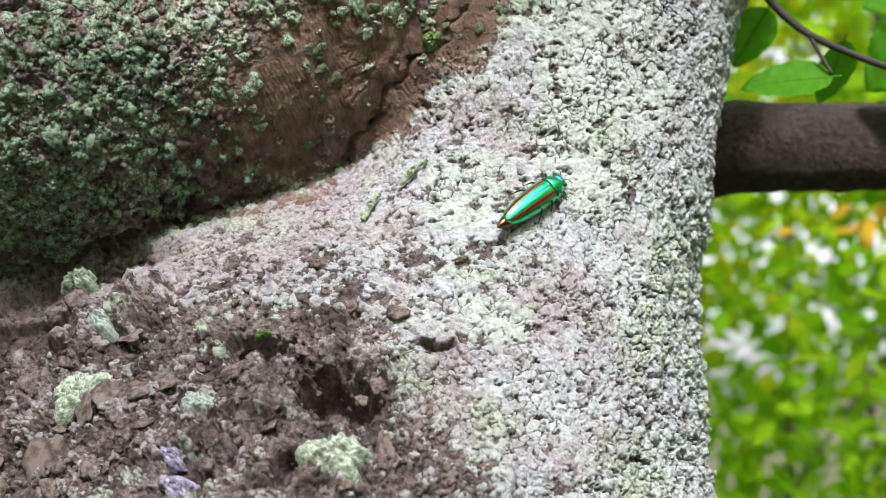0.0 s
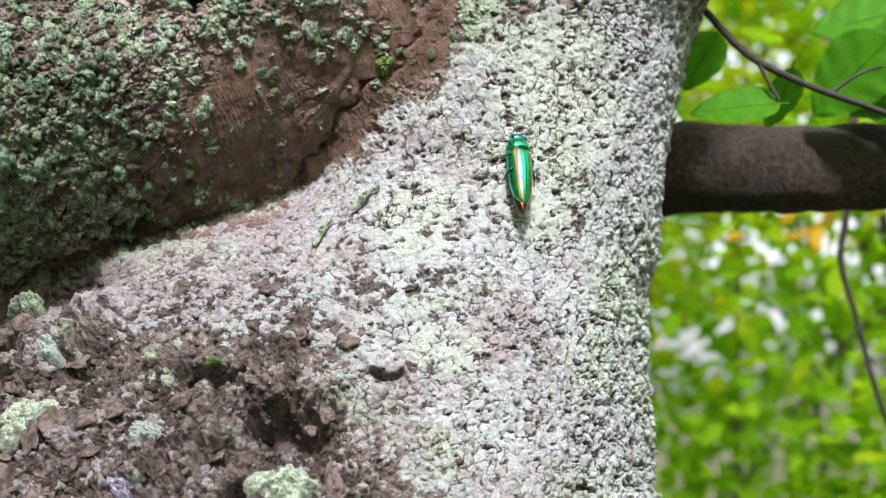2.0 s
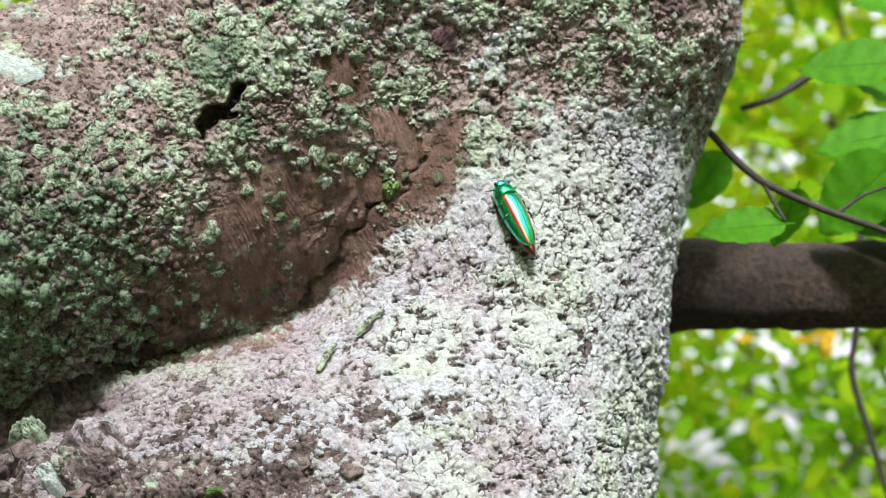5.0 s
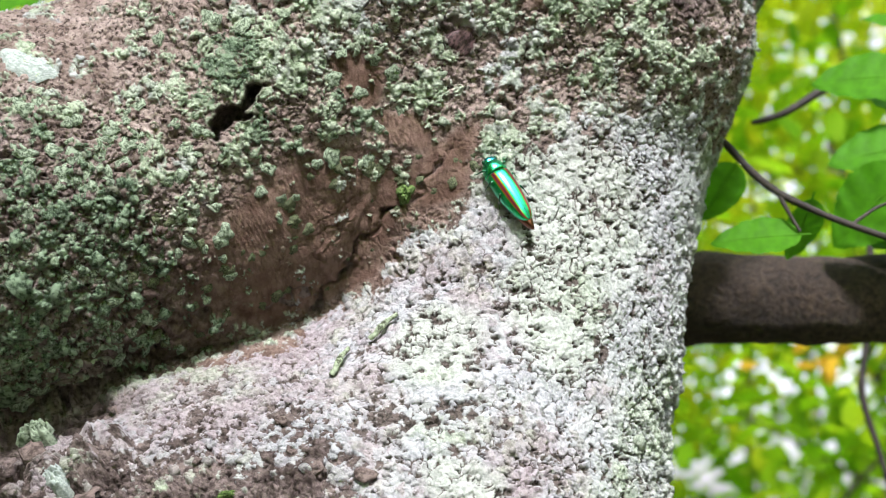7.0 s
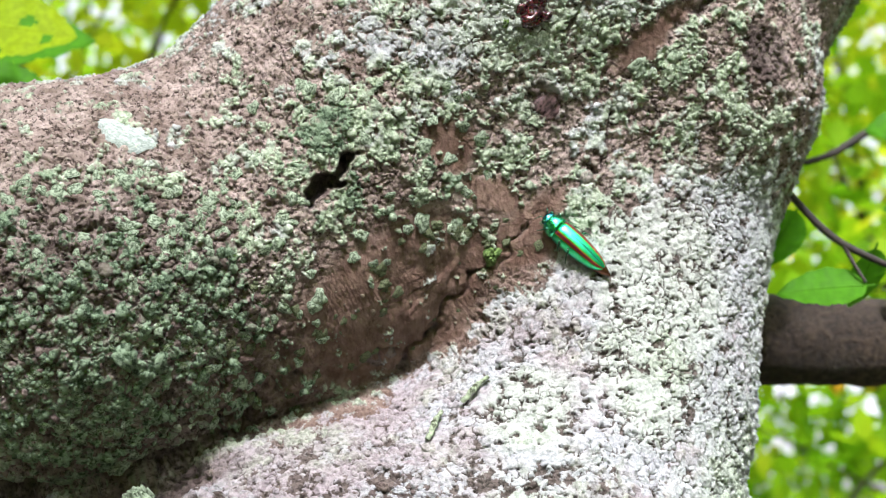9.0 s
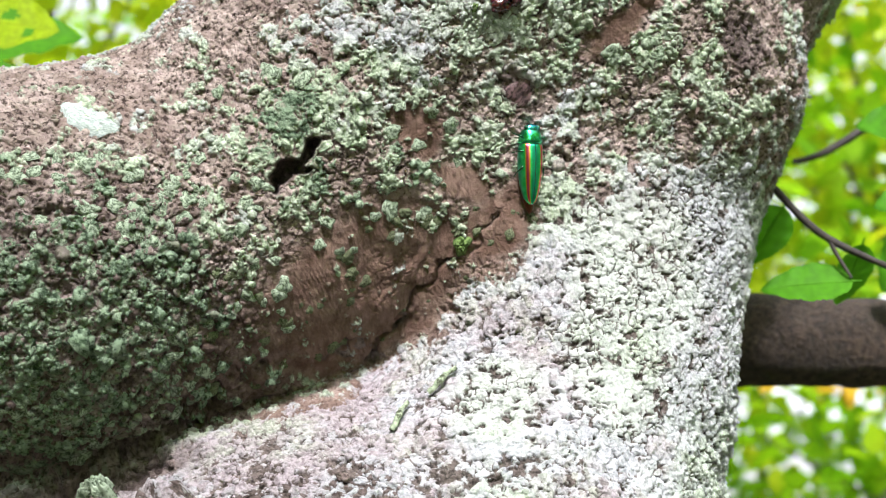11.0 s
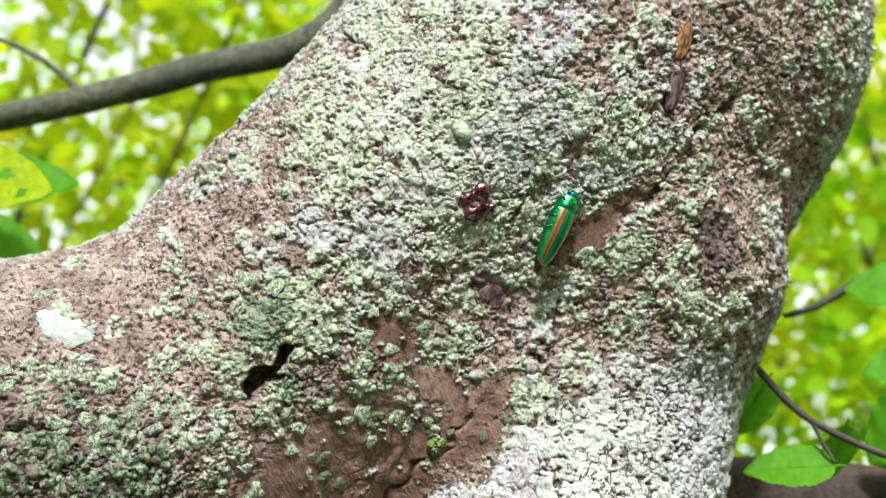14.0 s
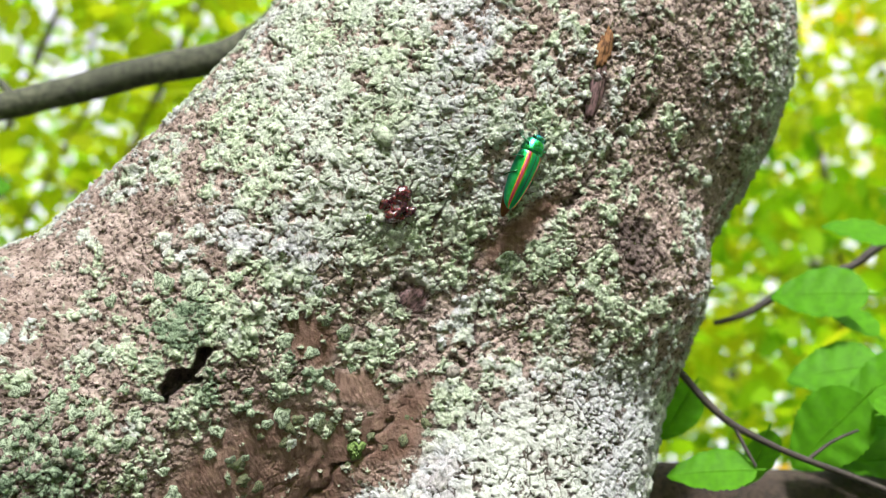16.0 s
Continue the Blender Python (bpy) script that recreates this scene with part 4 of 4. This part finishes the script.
def sized(bm, m, x, y, z):
    bmesh.ops.transform(bm, matrix=Matrix.Diagonal((x, y, z, 1)), verts=bm.verts)
    return bm


def single(name, bm, mat, m, label, category, group="", smooth=True):
    """A thing of one mesh."""
    me = bpy.data.meshes.new(name)
    for f in bm.faces:
        f.smooth = smooth
    bm.to_mesh(me)
    bm.free()
    me.materials.append(mat)
    ob = new(name, me)
    ob.matrix_basis = m
    return tagged(ob, label, category, group)


def small_things():
    def scaled(x, z, turn, lift, a, b, c):
        return bark_pose(x, z, turn, lift) @ Matrix.Diagonal((a, b, c, 1))

    single("lichen_patch", crust(3, 18, 60, 0.45), WHITE_CRUST, scaled(-0.197, 1.711, 118, 0.0015, 0.019, 0.031, 0.0045), "flat white lichen rosette on brown bark", "lichen", "lichen rosettes")
    single("lichen_patch", crust(5, 24, 80), WHITE_CRUST, scaled(-0.170, 1.511, 10, 0.008, 0.019, 0.015, 0.016), "white leafy lichen tuft on rotten bark", "lichen", "lichen rosettes")
    single("lichen_patch", crust(6, 24, 80), PALE_CRUST, scaled(-0.053, 1.452, 10, 0.005, 0.029, 0.024, 0.020), "pale cushion of lichen on rotten bark", "lichen", "lichen rosettes")
    single("lichen_patch", crust(7, 24, 80), WHITE_CRUST, scaled(-0.117, 1.475, 0, 0.004, 0.017, 0.012, 0.012), "small white lichen cushion on rotten bark", "lichen", "lichen rosettes")
    single("lichen_patch", crust(8, 24, 80), PALE_CRUST, scaled(-0.177, 1.481, 40, 0.003, 0.022, 0.030, 0.014), "pale green lichen cushion on rotten bark", "lichen", "lichen rosettes")
    single("lichen_patch", crust(9, 24, 80), GREEN_CRUST, scaled(-0.190, 1.534, 0, 0.006, 0.018, 0.012, 0.014), "green mossy cushion on rotten bark", "lichen", "lichen rosettes")
    for x, z, a in ((-0.122, 1.453, 0.016), (-0.118, 1.441, 0.020)):
        single("lichen_patch", crust(17, 16, 50), LILAC_CRUST, scaled(x, z, 30, 0.004, a, a * 0.6, 0.010), "small lilac-grey crust on rotten bark", "lichen", "lichen rosettes")
    single("moss_tuft", crust(18, 14, 44), MOSS, scaled(-0.092, 1.508, 75, 0.0, 0.004, 0.011, 0.005), "green moss over a hollow in rotten bark", "moss")
    single("moss_tuft", crust(11), MOSS, scaled(-0.016, 1.662, 20, 0.001, 0.011, 0.014, 0.012), "small bright green moss tuft in the fold", "moss")
    single("moss_tuft", crust(12), MOSS, scaled(-0.010, 1.772, 10, 0.0012, 0.006, 0.008, 0.008), "small green tuft under the resin", "moss")
    single("resin_drop", crumb(4, 0.5, 0.55, 4), RESIN, scaled(0.005, 1.780, 10, 0.002, 0.012, 0.010, 0.010), "glossy dark red resin drop on the bark", "resin", "resin drops")
    single("resin_drop", crumb(5, 0.4, 0.6, 3), RESIN, scaled(-0.002, 1.779, 0, 0.002, 0.006, 0.006, 0.006), "small orange-red resin bead", "resin", "resin drops")
    single("bark_flake", crumb(6, 0.4, 0.4, 4), OCHRE, scaled(0.111, 1.866, 5, 0.0008, 0.008, 0.021, 0.006), "ochre splinter of bare wood in the bark", "bark", "bark flakes")
    single("bark_flake", crumb(7, 0.8, 0.4, 4), DARK_BARK, scaled(0.013, 1.738, 35, -0.0005, 0.011, 0.017, 0.006), "dark damp flake of bark", "bark", "bark flakes")
    single("bark_flake", crumb(8, 0.4, 0.45, 3), DARK_BARK, scaled(0.107, 1.842, 5, 0.0, 0.008, 0.028, 0.005), "dark damp flake of bark", "bark", "bark flakes")
    single("bark_flake", crumb(9, 0.5, 0.5, 3), ROTTEN, scaled(-0.030, 1.516, 20, 0.002, 0.010, 0.007, 0.008), "dark brown flake of bark", "bark", "bark flakes")
    single("bark_flake", crumb(15, 0.5, 0.5, 3), ROTTEN, scaled(-0.072, 1.541, 40, 0.002, 0.007, 0.005, 0.007), "dark brown flake of bark", "bark", "bark flakes")
    # two short bits of lichened twig stuck to the trunk
    for x, z, turn, long in ((-0.046, 1.571, 12, 0.019), (-0.025, 1.590, 38, 0.019)):
        v, q = tube([(0, -long / 2, 0.001), (0.0006, -long / 6, 0.002), (-0.0004, long / 6, 0.0022), (0.0005, long / 2, 0.0016)], [0.0011, 0.0015, 0.0013, 0.0008], 10, 0.6, 7, 0.003, 8)
        ob = mesh_object("twig_fragment", v, q, TWIG_CRUST)
        ob.matrix_basis = bark_pose(x, z, turn, 0.001)
        tagged(ob, "short lichened twig fragment stuck to the trunk", "twig", "twig fragments")
    single("bark_knot", crust(23), GREEN_CRUST, scaled(0.062, 1.757, 10, 0.0005, 0.013, 0.018, 0.007), "small oval overgrown knot in the bark", "knot")
    for x, z, a, b, seed in ((0.0082, 1.7845, 0.008, 0.008, 31), (0.0040, 1.7755, 0.008, 0.008, 32), (0.0095, 1.7775, 0.006, 0.007, 33)):
        single("resin_drop", crumb(seed, 0.7, 0.6, 3), RESIN, scaled(x, z, 20, 0.003, a, b, 0.009), "glossy dark red resin drop on the bark", "resin", "resin drops")


small_things()


def scatter(name, forms, mat, parent, count, seed, box, sizes, flat, keep, lift):
    """Single lumps over a stretch of the bark, as parts of the tree."""
    rng = random.Random(seed)
    meshes = []
    for bm in forms:
        me = bpy.data.meshes.new(name)
        for f in bm.faces:
            f.smooth = True
        bm.to_mesh(me)
        bm.free()
        me.materials.append(mat)
        meshes.append(me)
    done = 0
    while done < count:
        x, z = rng.uniform(box[0], box[1]), rng.uniform(box[2], box[3])
        s = sizes[0] * (sizes[1] / sizes[0]) ** rng.random()
        if not keep(x, z, rng):
            continue
        ob = new(name, meshes[done % len(meshes)])
        ob.parent = parent
        tilt = pose(0, 0, 0, rng.uniform(-25, 25), rng.uniform(-25, 25), 0)
        ob.matrix_basis = bark_pose(x, z, rng.uniform(0, 360), lift) @ tilt @ Matrix.Diagonal((s, s * rng.uniform(0.6, 1.2), s * flat, 1))
        done += 1


limb_part = [o for o in tree.children if o.name.startswith("limb")][0]
trunk_part = [o for o in tree.children if o.name.startswith("trunk")][0]
over_fold = lambda x, z: z - float(fold_height(x))
scatter("lichen_clump", [crust(40 + k, 7, 18) for k in range(6)], GREEN_CRUST, limb_part, 230, 5, (-0.26, -0.10, 1.53, 1.69), (0.0045, 0.011), 0.34,
        lambda x, z, r: over_fold(x, z) > 0.012 and r.random() < 1.15 - abs(x + 0.19) * 11, 0.001)
scatter("lichen_clump", [crust(50 + k, 7, 18) for k in range(6)], GREEN_CRUST, limb_part, 40, 6, (-0.15, 0.0, 1.64, 1.74), (0.005, 0.011), 0.20,
        lambda x, z, r: over_fold(x, z) > 0.055 and math.hypot(x + 0.10, z - 1.694) > 0.026, 0.001)
scatter("bark_fragment", [crumb(60 + k, 0.9, 0.6, 2) for k in range(8)], ROTTEN, trunk_part, 60, 7, (-0.24, 0.0, 1.42, 1.55), (0.003, 0.011), 0.5,
        lambda x, z, r: over_fold(x, z) < -0.012 and z < 1.53 - 1.3 * max(0, x + 0.06), 0.002)
scatter("bark_plate", [crumb(80 + k, 0.8, 0.5, 3) for k in range(5)], ROTTEN, trunk_part, 9, 8, (-0.20, -0.01, 1.43, 1.51), (0.010, 0.022), 0.30,
        lambda x, z, r: z < 1.515 - 1.3 * max(0, x + 0.06) and math.hypot(x + 0.058, z - 1.477) > 0.026, 0.002)
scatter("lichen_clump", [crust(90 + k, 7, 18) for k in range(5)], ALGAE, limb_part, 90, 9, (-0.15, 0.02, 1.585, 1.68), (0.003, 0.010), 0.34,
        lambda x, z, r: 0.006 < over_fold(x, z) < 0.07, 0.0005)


# ---- the beetle ----
def metal(name, base, rough=0.22):
    m, n, l, b = material(name, rough)
    pits = noise_at(n, l, 2600, 2)
    l.new(mixed(n, l, ranged(n, l, pits, 0.3, 0.7), mixed(n, l, 0.25, base, (0.0, 0.02, 0.01)), base), b.inputs["Base Color"])
    b.inputs["Metallic"].default_value = 1.0
    b.inputs["Coat Weight"].default_value = 0.6
    b.inputs["Coat Roughness"].default_value = 0.12
    bump(n, l, b, pits, 0.25, 0.0001)
    return m


def wing_case_material():
    m, n, l, b = material("wing_case", 0.30)
    across = attribute(n, "across")
    green = mixed(n, l, ranged(n, l, noise_at(n, l, 300, 2), 0.35, 0.65), (0.01, 0.58, 0.12), (0.03, 0.75, 0.27))
    green = mixed(n, l, ranged(n, l, across, 0.50, 0.95), green, (0.01, 0.42, 0.26))
    blue = mixed(n, l, ranged(n, l, across, 0.0, 0.20), (0.03, 0.66, 0.48), green)
    stripe = n.new("ShaderNodeValToRGB")
    ramp_ = stripe.color_ramp
    ramp_.elements[0].position, ramp_.elements[0].color = 0.19, (0.02, 0.60, 0.2, 1)
    ramp_.elements[1].position, ramp_.elements[1].color = 0.46, (0.02, 0.55, 0.12, 1)
    for at, c in ((0.215, (0.55, 0.55, 0.03, 1)), (0.25, (0.75, 0.20, 0.05, 1)), (0.29, (0.60, 0.06, 0.16, 1)), (0.35, (0.52, 0.05, 0.18, 1)), (0.39, (0.75, 0.16, 0.05, 1)), (0.425, (0.55, 0.52, 0.03, 1))):
        ramp_.elements.new(at).color = c
    l.new(across, stripe.inputs[0])
    inside = n.new("ShaderNodeMath")
    inside.operation = "MULTIPLY"
    l.new(ranged(n, l, across, 0.18, 0.22), inside.inputs[0])
    l.new(ranged(n, l, across, 0.42, 0.46, 1, 0), inside.inputs[1])
    l.new(mixed(n, l, inside.outputs[0], blue, stripe.outputs[0]), b.inputs["Base Color"])
    b.inputs["Metallic"].default_value = 1.0
    b.inputs["Coat Weight"].default_value = 0.7
    b.inputs["Coat Roughness"].default_value = 0.10
    bump(n, l, b, noise_at(n, l, 1500, 2, 0.5, stretch=(3.0, 0.4, 1.0)), 0.15, 0.0001)
    return m


def shell(rows, a0, a1, steps, mirror=1):
    """A curved shell through rows of (y, half width, base height, top height), from angle a0 at the midline to a1 at the side."""
    verts, across = [], []
    for y, w, base, top in rows:
        for k in range(steps + 1):
            a = radians(a0 + (a1 - a0) * k / steps)
            verts.append((mirror * w * math.sin(a) ** 0.9 if a > 0 else 0.0, y, base + (top - base) * max(math.cos(a), -0.3)))
            across.append(k / steps)
    n = steps + 1
    quads = []
    for r in range(len(rows) - 1):
        for k in range(steps):
            q = (r * n + k, r * n + k + 1, (r + 1) * n + k + 1, (r + 1) * n + k)
            quads.append(q if mirror > 0 else q[::-1])
    return np.array(verts), np.array(quads), np.array(across)


def profile(rows, n):
    """More rows between the given ones, along smooth curves."""
    rows = np.array(rows)
    s = np.linspace(0, len(rows) - 1, n)
    out = []
    for v in s:
        i = min(int(v), len(rows) - 2)
        u = v - i
        a, b, c, d = rows[max(i - 1, 0)], rows[i], rows[i + 1], rows[min(i + 2, len(rows) - 1)]
        out.append(0.5 * (2 * b + (c - a) * u + (2 * a - 5 * b + 4 * c - d) * u * u + (3 * b - a - 3 * c + d) * u**3))
    return out


def build_beetle():
    ob = thing("jewel_beetle", pose(0, 0, 1.6), "metallic green jewel beetle with red stripes walking on the bark", "beetle")
    case, green = wing_case_material(), metal("green_metal", (0.035, 0.66, 0.30))
    teal, dark = metal("teal_metal", (0.04, 0.50, 0.62)), metal("bronze_brown", (0.14, 0.045, 0.02), 0.35)
    black = metal("dark_leg", (0.02, 0.12, 0.06), 0.3)
    cases = profile([(0.0100, 0.0058, 0.0022, 0.0066), (0.0085, 0.0062, 0.0020, 0.0074), (0.003, 0.0063, 0.0018, 0.0080), (-0.004, 0.0060, 0.0018, 0.0079), (-0.010, 0.0054, 0.0020, 0.0073), (-0.0155, 0.0044, 0.0024, 0.0064), (-0.0190, 0.0031, 0.0030, 0.0055), (-0.0210, 0.0014, 0.0036, 0.0047), (-0.0214, 0.0003, 0.0040, 0.0043)], 40)
    for side in (1, -1):
        v, q, a = shell(cases, 1.0, 108, 24, side)
        tagged(mesh_object("wing_case", v, q, case, ob, True, {"across": a}), "glossy green wing case with red stripe")
    belly = profile([(0.0105, 0.0050, 0.0018, 0.0052), (0.003, 0.0060, 0.0010, 0.0062), (-0.008, 0.0052, 0.0010, 0.0056), (-0.017, 0.0036, 0.0008, 0.0044), (-0.0225, 0.0022, 0.0010, 0.0038), (-0.0262, 0.0004, 0.0016, 0.0026)], 24)
    v, q, a = shell(belly, 0, 180, 20, 1)
    v2, q2, _ = shell(belly, 0, 180, 20, -1)
    for arr in (v, v2):
        low = arr[:, 2] < 0.0022
        arr[low, 2] = 0.0022 - (0.0022 - arr[low, 2]) * 0.9
    mesh_object("abdomen", np.concatenate([v, v2]), np.concatenate([q, q2 + len(v)]), dark, ob)
    neck = profile([(0.0102, 0.0060, 0.0016, 0.0066), (0.0115, 0.0062, 0.0016, 0.0073), (0.0145, 0.0056, 0.0016, 0.0070), (0.0170, 0.0047, 0.0018, 0.0060), (0.0176, 0.0042, 0.0022, 0.0052)], 18)
    v, q, _ = shell(neck, 0, 125, 18, 1)
    v2, q2, _ = shell(neck, 0, 125, 18, -1)
    mesh_object("pronotum", np.concatenate([v, v2]), np.concatenate([q, q2 + len(v)]), green, ob)
    bm = bmesh.new()
    bmesh.ops.create_uvsphere(bm, u_segments=20, v_segments=12, radius=1, matrix=Matrix.LocRotScale((0, 0.0178, 0.0034), None, (0.0040, 0.0030, 0.0024)))
    head = part("head", bm, teal, ob)
    for side in (1, -1):
        bm = bmesh.new()
        bmesh.ops.create_uvsphere(bm, u_segments=12, v_segments=8, radius=1, matrix=Matrix.LocRotScale((side * 0.0033, 0.0186, 0.0038), None, (0.0010, 0.0014, 0.0013)))
        part("eye", bm, black, head)
        v, q = tube([(side * 0.0014, 0.0200, 0.0040), (side * 0.0024, 0.0215, 0.0048), (side * 0.0038, 0.0228, 0.0036), (side * 0.0048, 0.0234, 0.0022)], [0.00016, 0.0002, 0.00018, 0.0001], 6, steps=5)
        mesh_object("antenna", v, q, black, head)
    legs = []
    for side in (1, -1):
        for y, reach, ahead in ((0.0125, 0.0052, 0.0040), (0.0065, 0.0056, -0.0020), (0.0005, 0.0060, -0.0055)):
            v, q = tube([(0, 0, 0), (side * reach * 0.45, ahead * 0.45, 0.0022), (side * reach * 0.80, ahead * 0.85, -0.0004), (side * reach, ahead * 1.25, -0.0024)], [0.0006, 0.0006, 0.0003, 0.00015], 8, steps=5)
            leg = mesh_object("leg", v, q, black, ob)
            leg.location = (side * 0.0034, y, 0.0024)
            legs.append((leg, side, y))
    # a broad build
    build = Matrix.Diagonal((1.05, 0.98, 1.05, 1))
    for piece in ob.children_recursive:
        piece.data.transform(build)
        piece.location = build @ piece.location
    return ob, legs


beetle, beetle_legs = build_beetle()


def on_bark(x, y, z, heading, roll=0.0, rise=0.0):
    """A pose on the tree's surface: up is away from the bark, and the head points that many degrees to the right of straight up.
    roll tips the back to the beetle's right; rise lifts the tail off the bark about the front legs."""
    p = np.array([[x, y, z]])
    for _ in range(3):
        p = p - slope(p, 0.008) * tree_sdf(p)[:, None]
    n = Vector(slope(p, 0.010)[0])
    up = (Vector((0, 0, 1)) - n * n.z).normalized()
    right = up.cross(n)
    head = up * math.cos(radians(heading)) + right * math.sin(radians(heading))
    side = head.cross(n)
    m = Matrix((side, head, n)).transposed().to_4x4()
    m.translation = Vector(p[0]) + n * 0.0020
    ahead = Matrix.Translation((0, 0.010, 0))
    return m @ ahead @ pose(0, 0, 0, -rise, roll, 0) @ ahead.inverted()


def motions():
    rows = [
        (0, 0.0330, 0.0187, 1.5699, 50),
        (0.5, 0.0390, 0.0216, 1.5760, 46),
        (1, 0.0444, 0.0246, 1.5843, 40),
        (1.5, 0.0477, 0.0272, 1.5932, 23),
        (2, 0.0494, 0.0280, 1.6005, 8),
        (2.5, 0.0542, 0.0291, 1.6062, 14),
        (3, 0.0552, 0.0299, 1.6141, 11),
        (3.5, 0.0563, 0.0313, 1.6243, 12),
        (4, 0.0519, 0.0320, 1.6337, -4),
        (4.5, 0.0499, 0.0323, 1.6379, -13),
        (4.7, 0.0482, 0.0325, 1.6403, -15),
        (6.8, 0.0378, 0.0343, 1.6587, -25),
        (7, 0.0362, 0.0345, 1.6597, -29),
        (7.5, 0.0326, 0.0349, 1.6630, -42),
        (8, 0.0290, 0.0352, 1.6645, -44),
        (8.5, 0.0274, 0.0354, 1.6651, -45),
        (9, 0.0260, 0.0354, 1.6666, -46),
        (9.2, 0.0260, 0.0353, 1.6677, -47),
        (11.3, 0.0171, 0.0284, 1.7079, 5),
        (11.5, 0.0178, 0.0270, 1.7131, 3),
        (12, 0.0178, 0.0226, 1.7269, 6),
        (12.5, 0.0222, 0.0184, 1.7385, 7),
        (13, 0.0257, 0.0128, 1.7513, 10),
        (13.5, 0.0356, 0.0096, 1.7609, 19),
        (14, 0.0430, 0.0053, 1.7710, 26),
        (14.5, 0.0505, 0.0024, 1.7784, 29),
        (15, 0.0555, -0.0004, 1.7850, 25),
        (15.5, 0.0599, -0.0036, 1.7926, 27),
        (16, 0.0653, -0.0061, 1.7997, 25),
    ]
    # seconds, roll, rise of the tail
    lean = np.array([(0, 2, 7), (1, 14, 12), (1.5, 20, 19), (3, 22, 20), (4, 22, 17), (4.5, 22, 13), (7, 18, 7), (8, 18, 0), (11.5, 20, 0), (13, 20, 6), (14, 20, 12), (16, 20, 12)])
    rows = [(*r, np.interp(r[0], lean[:, 0], lean[:, 1]), np.interp(r[0], lean[:, 0], lean[:, 2])) for r in rows]
    full = []
    for a, b in zip(rows, rows[1:]):
        parts = max(1, round((b[0] - a[0]) / 0.5))
        for k in range(parts):
            full.append([u + (v - u) * k / parts for u, v in zip(a, b)])
    full.append(list(rows[-1]))
    walk(beetle, [(r[0], on_bark(*r[1:])) for r in full])
    for leg, side, y in beetle_legs:
        place, beat = tuple(leg.location), (0 if (side > 0) == (abs(y - 0.0065) < 0.001) else math.pi)
        steps = [(k * 0.16, math.sin(beat + k * 0.16 * 7.5)) for k in range(101)]
        walk(leg, [(t, pose(*place, 0, 5 * side * s, 13 * s)) for t, s in steps])


motions()
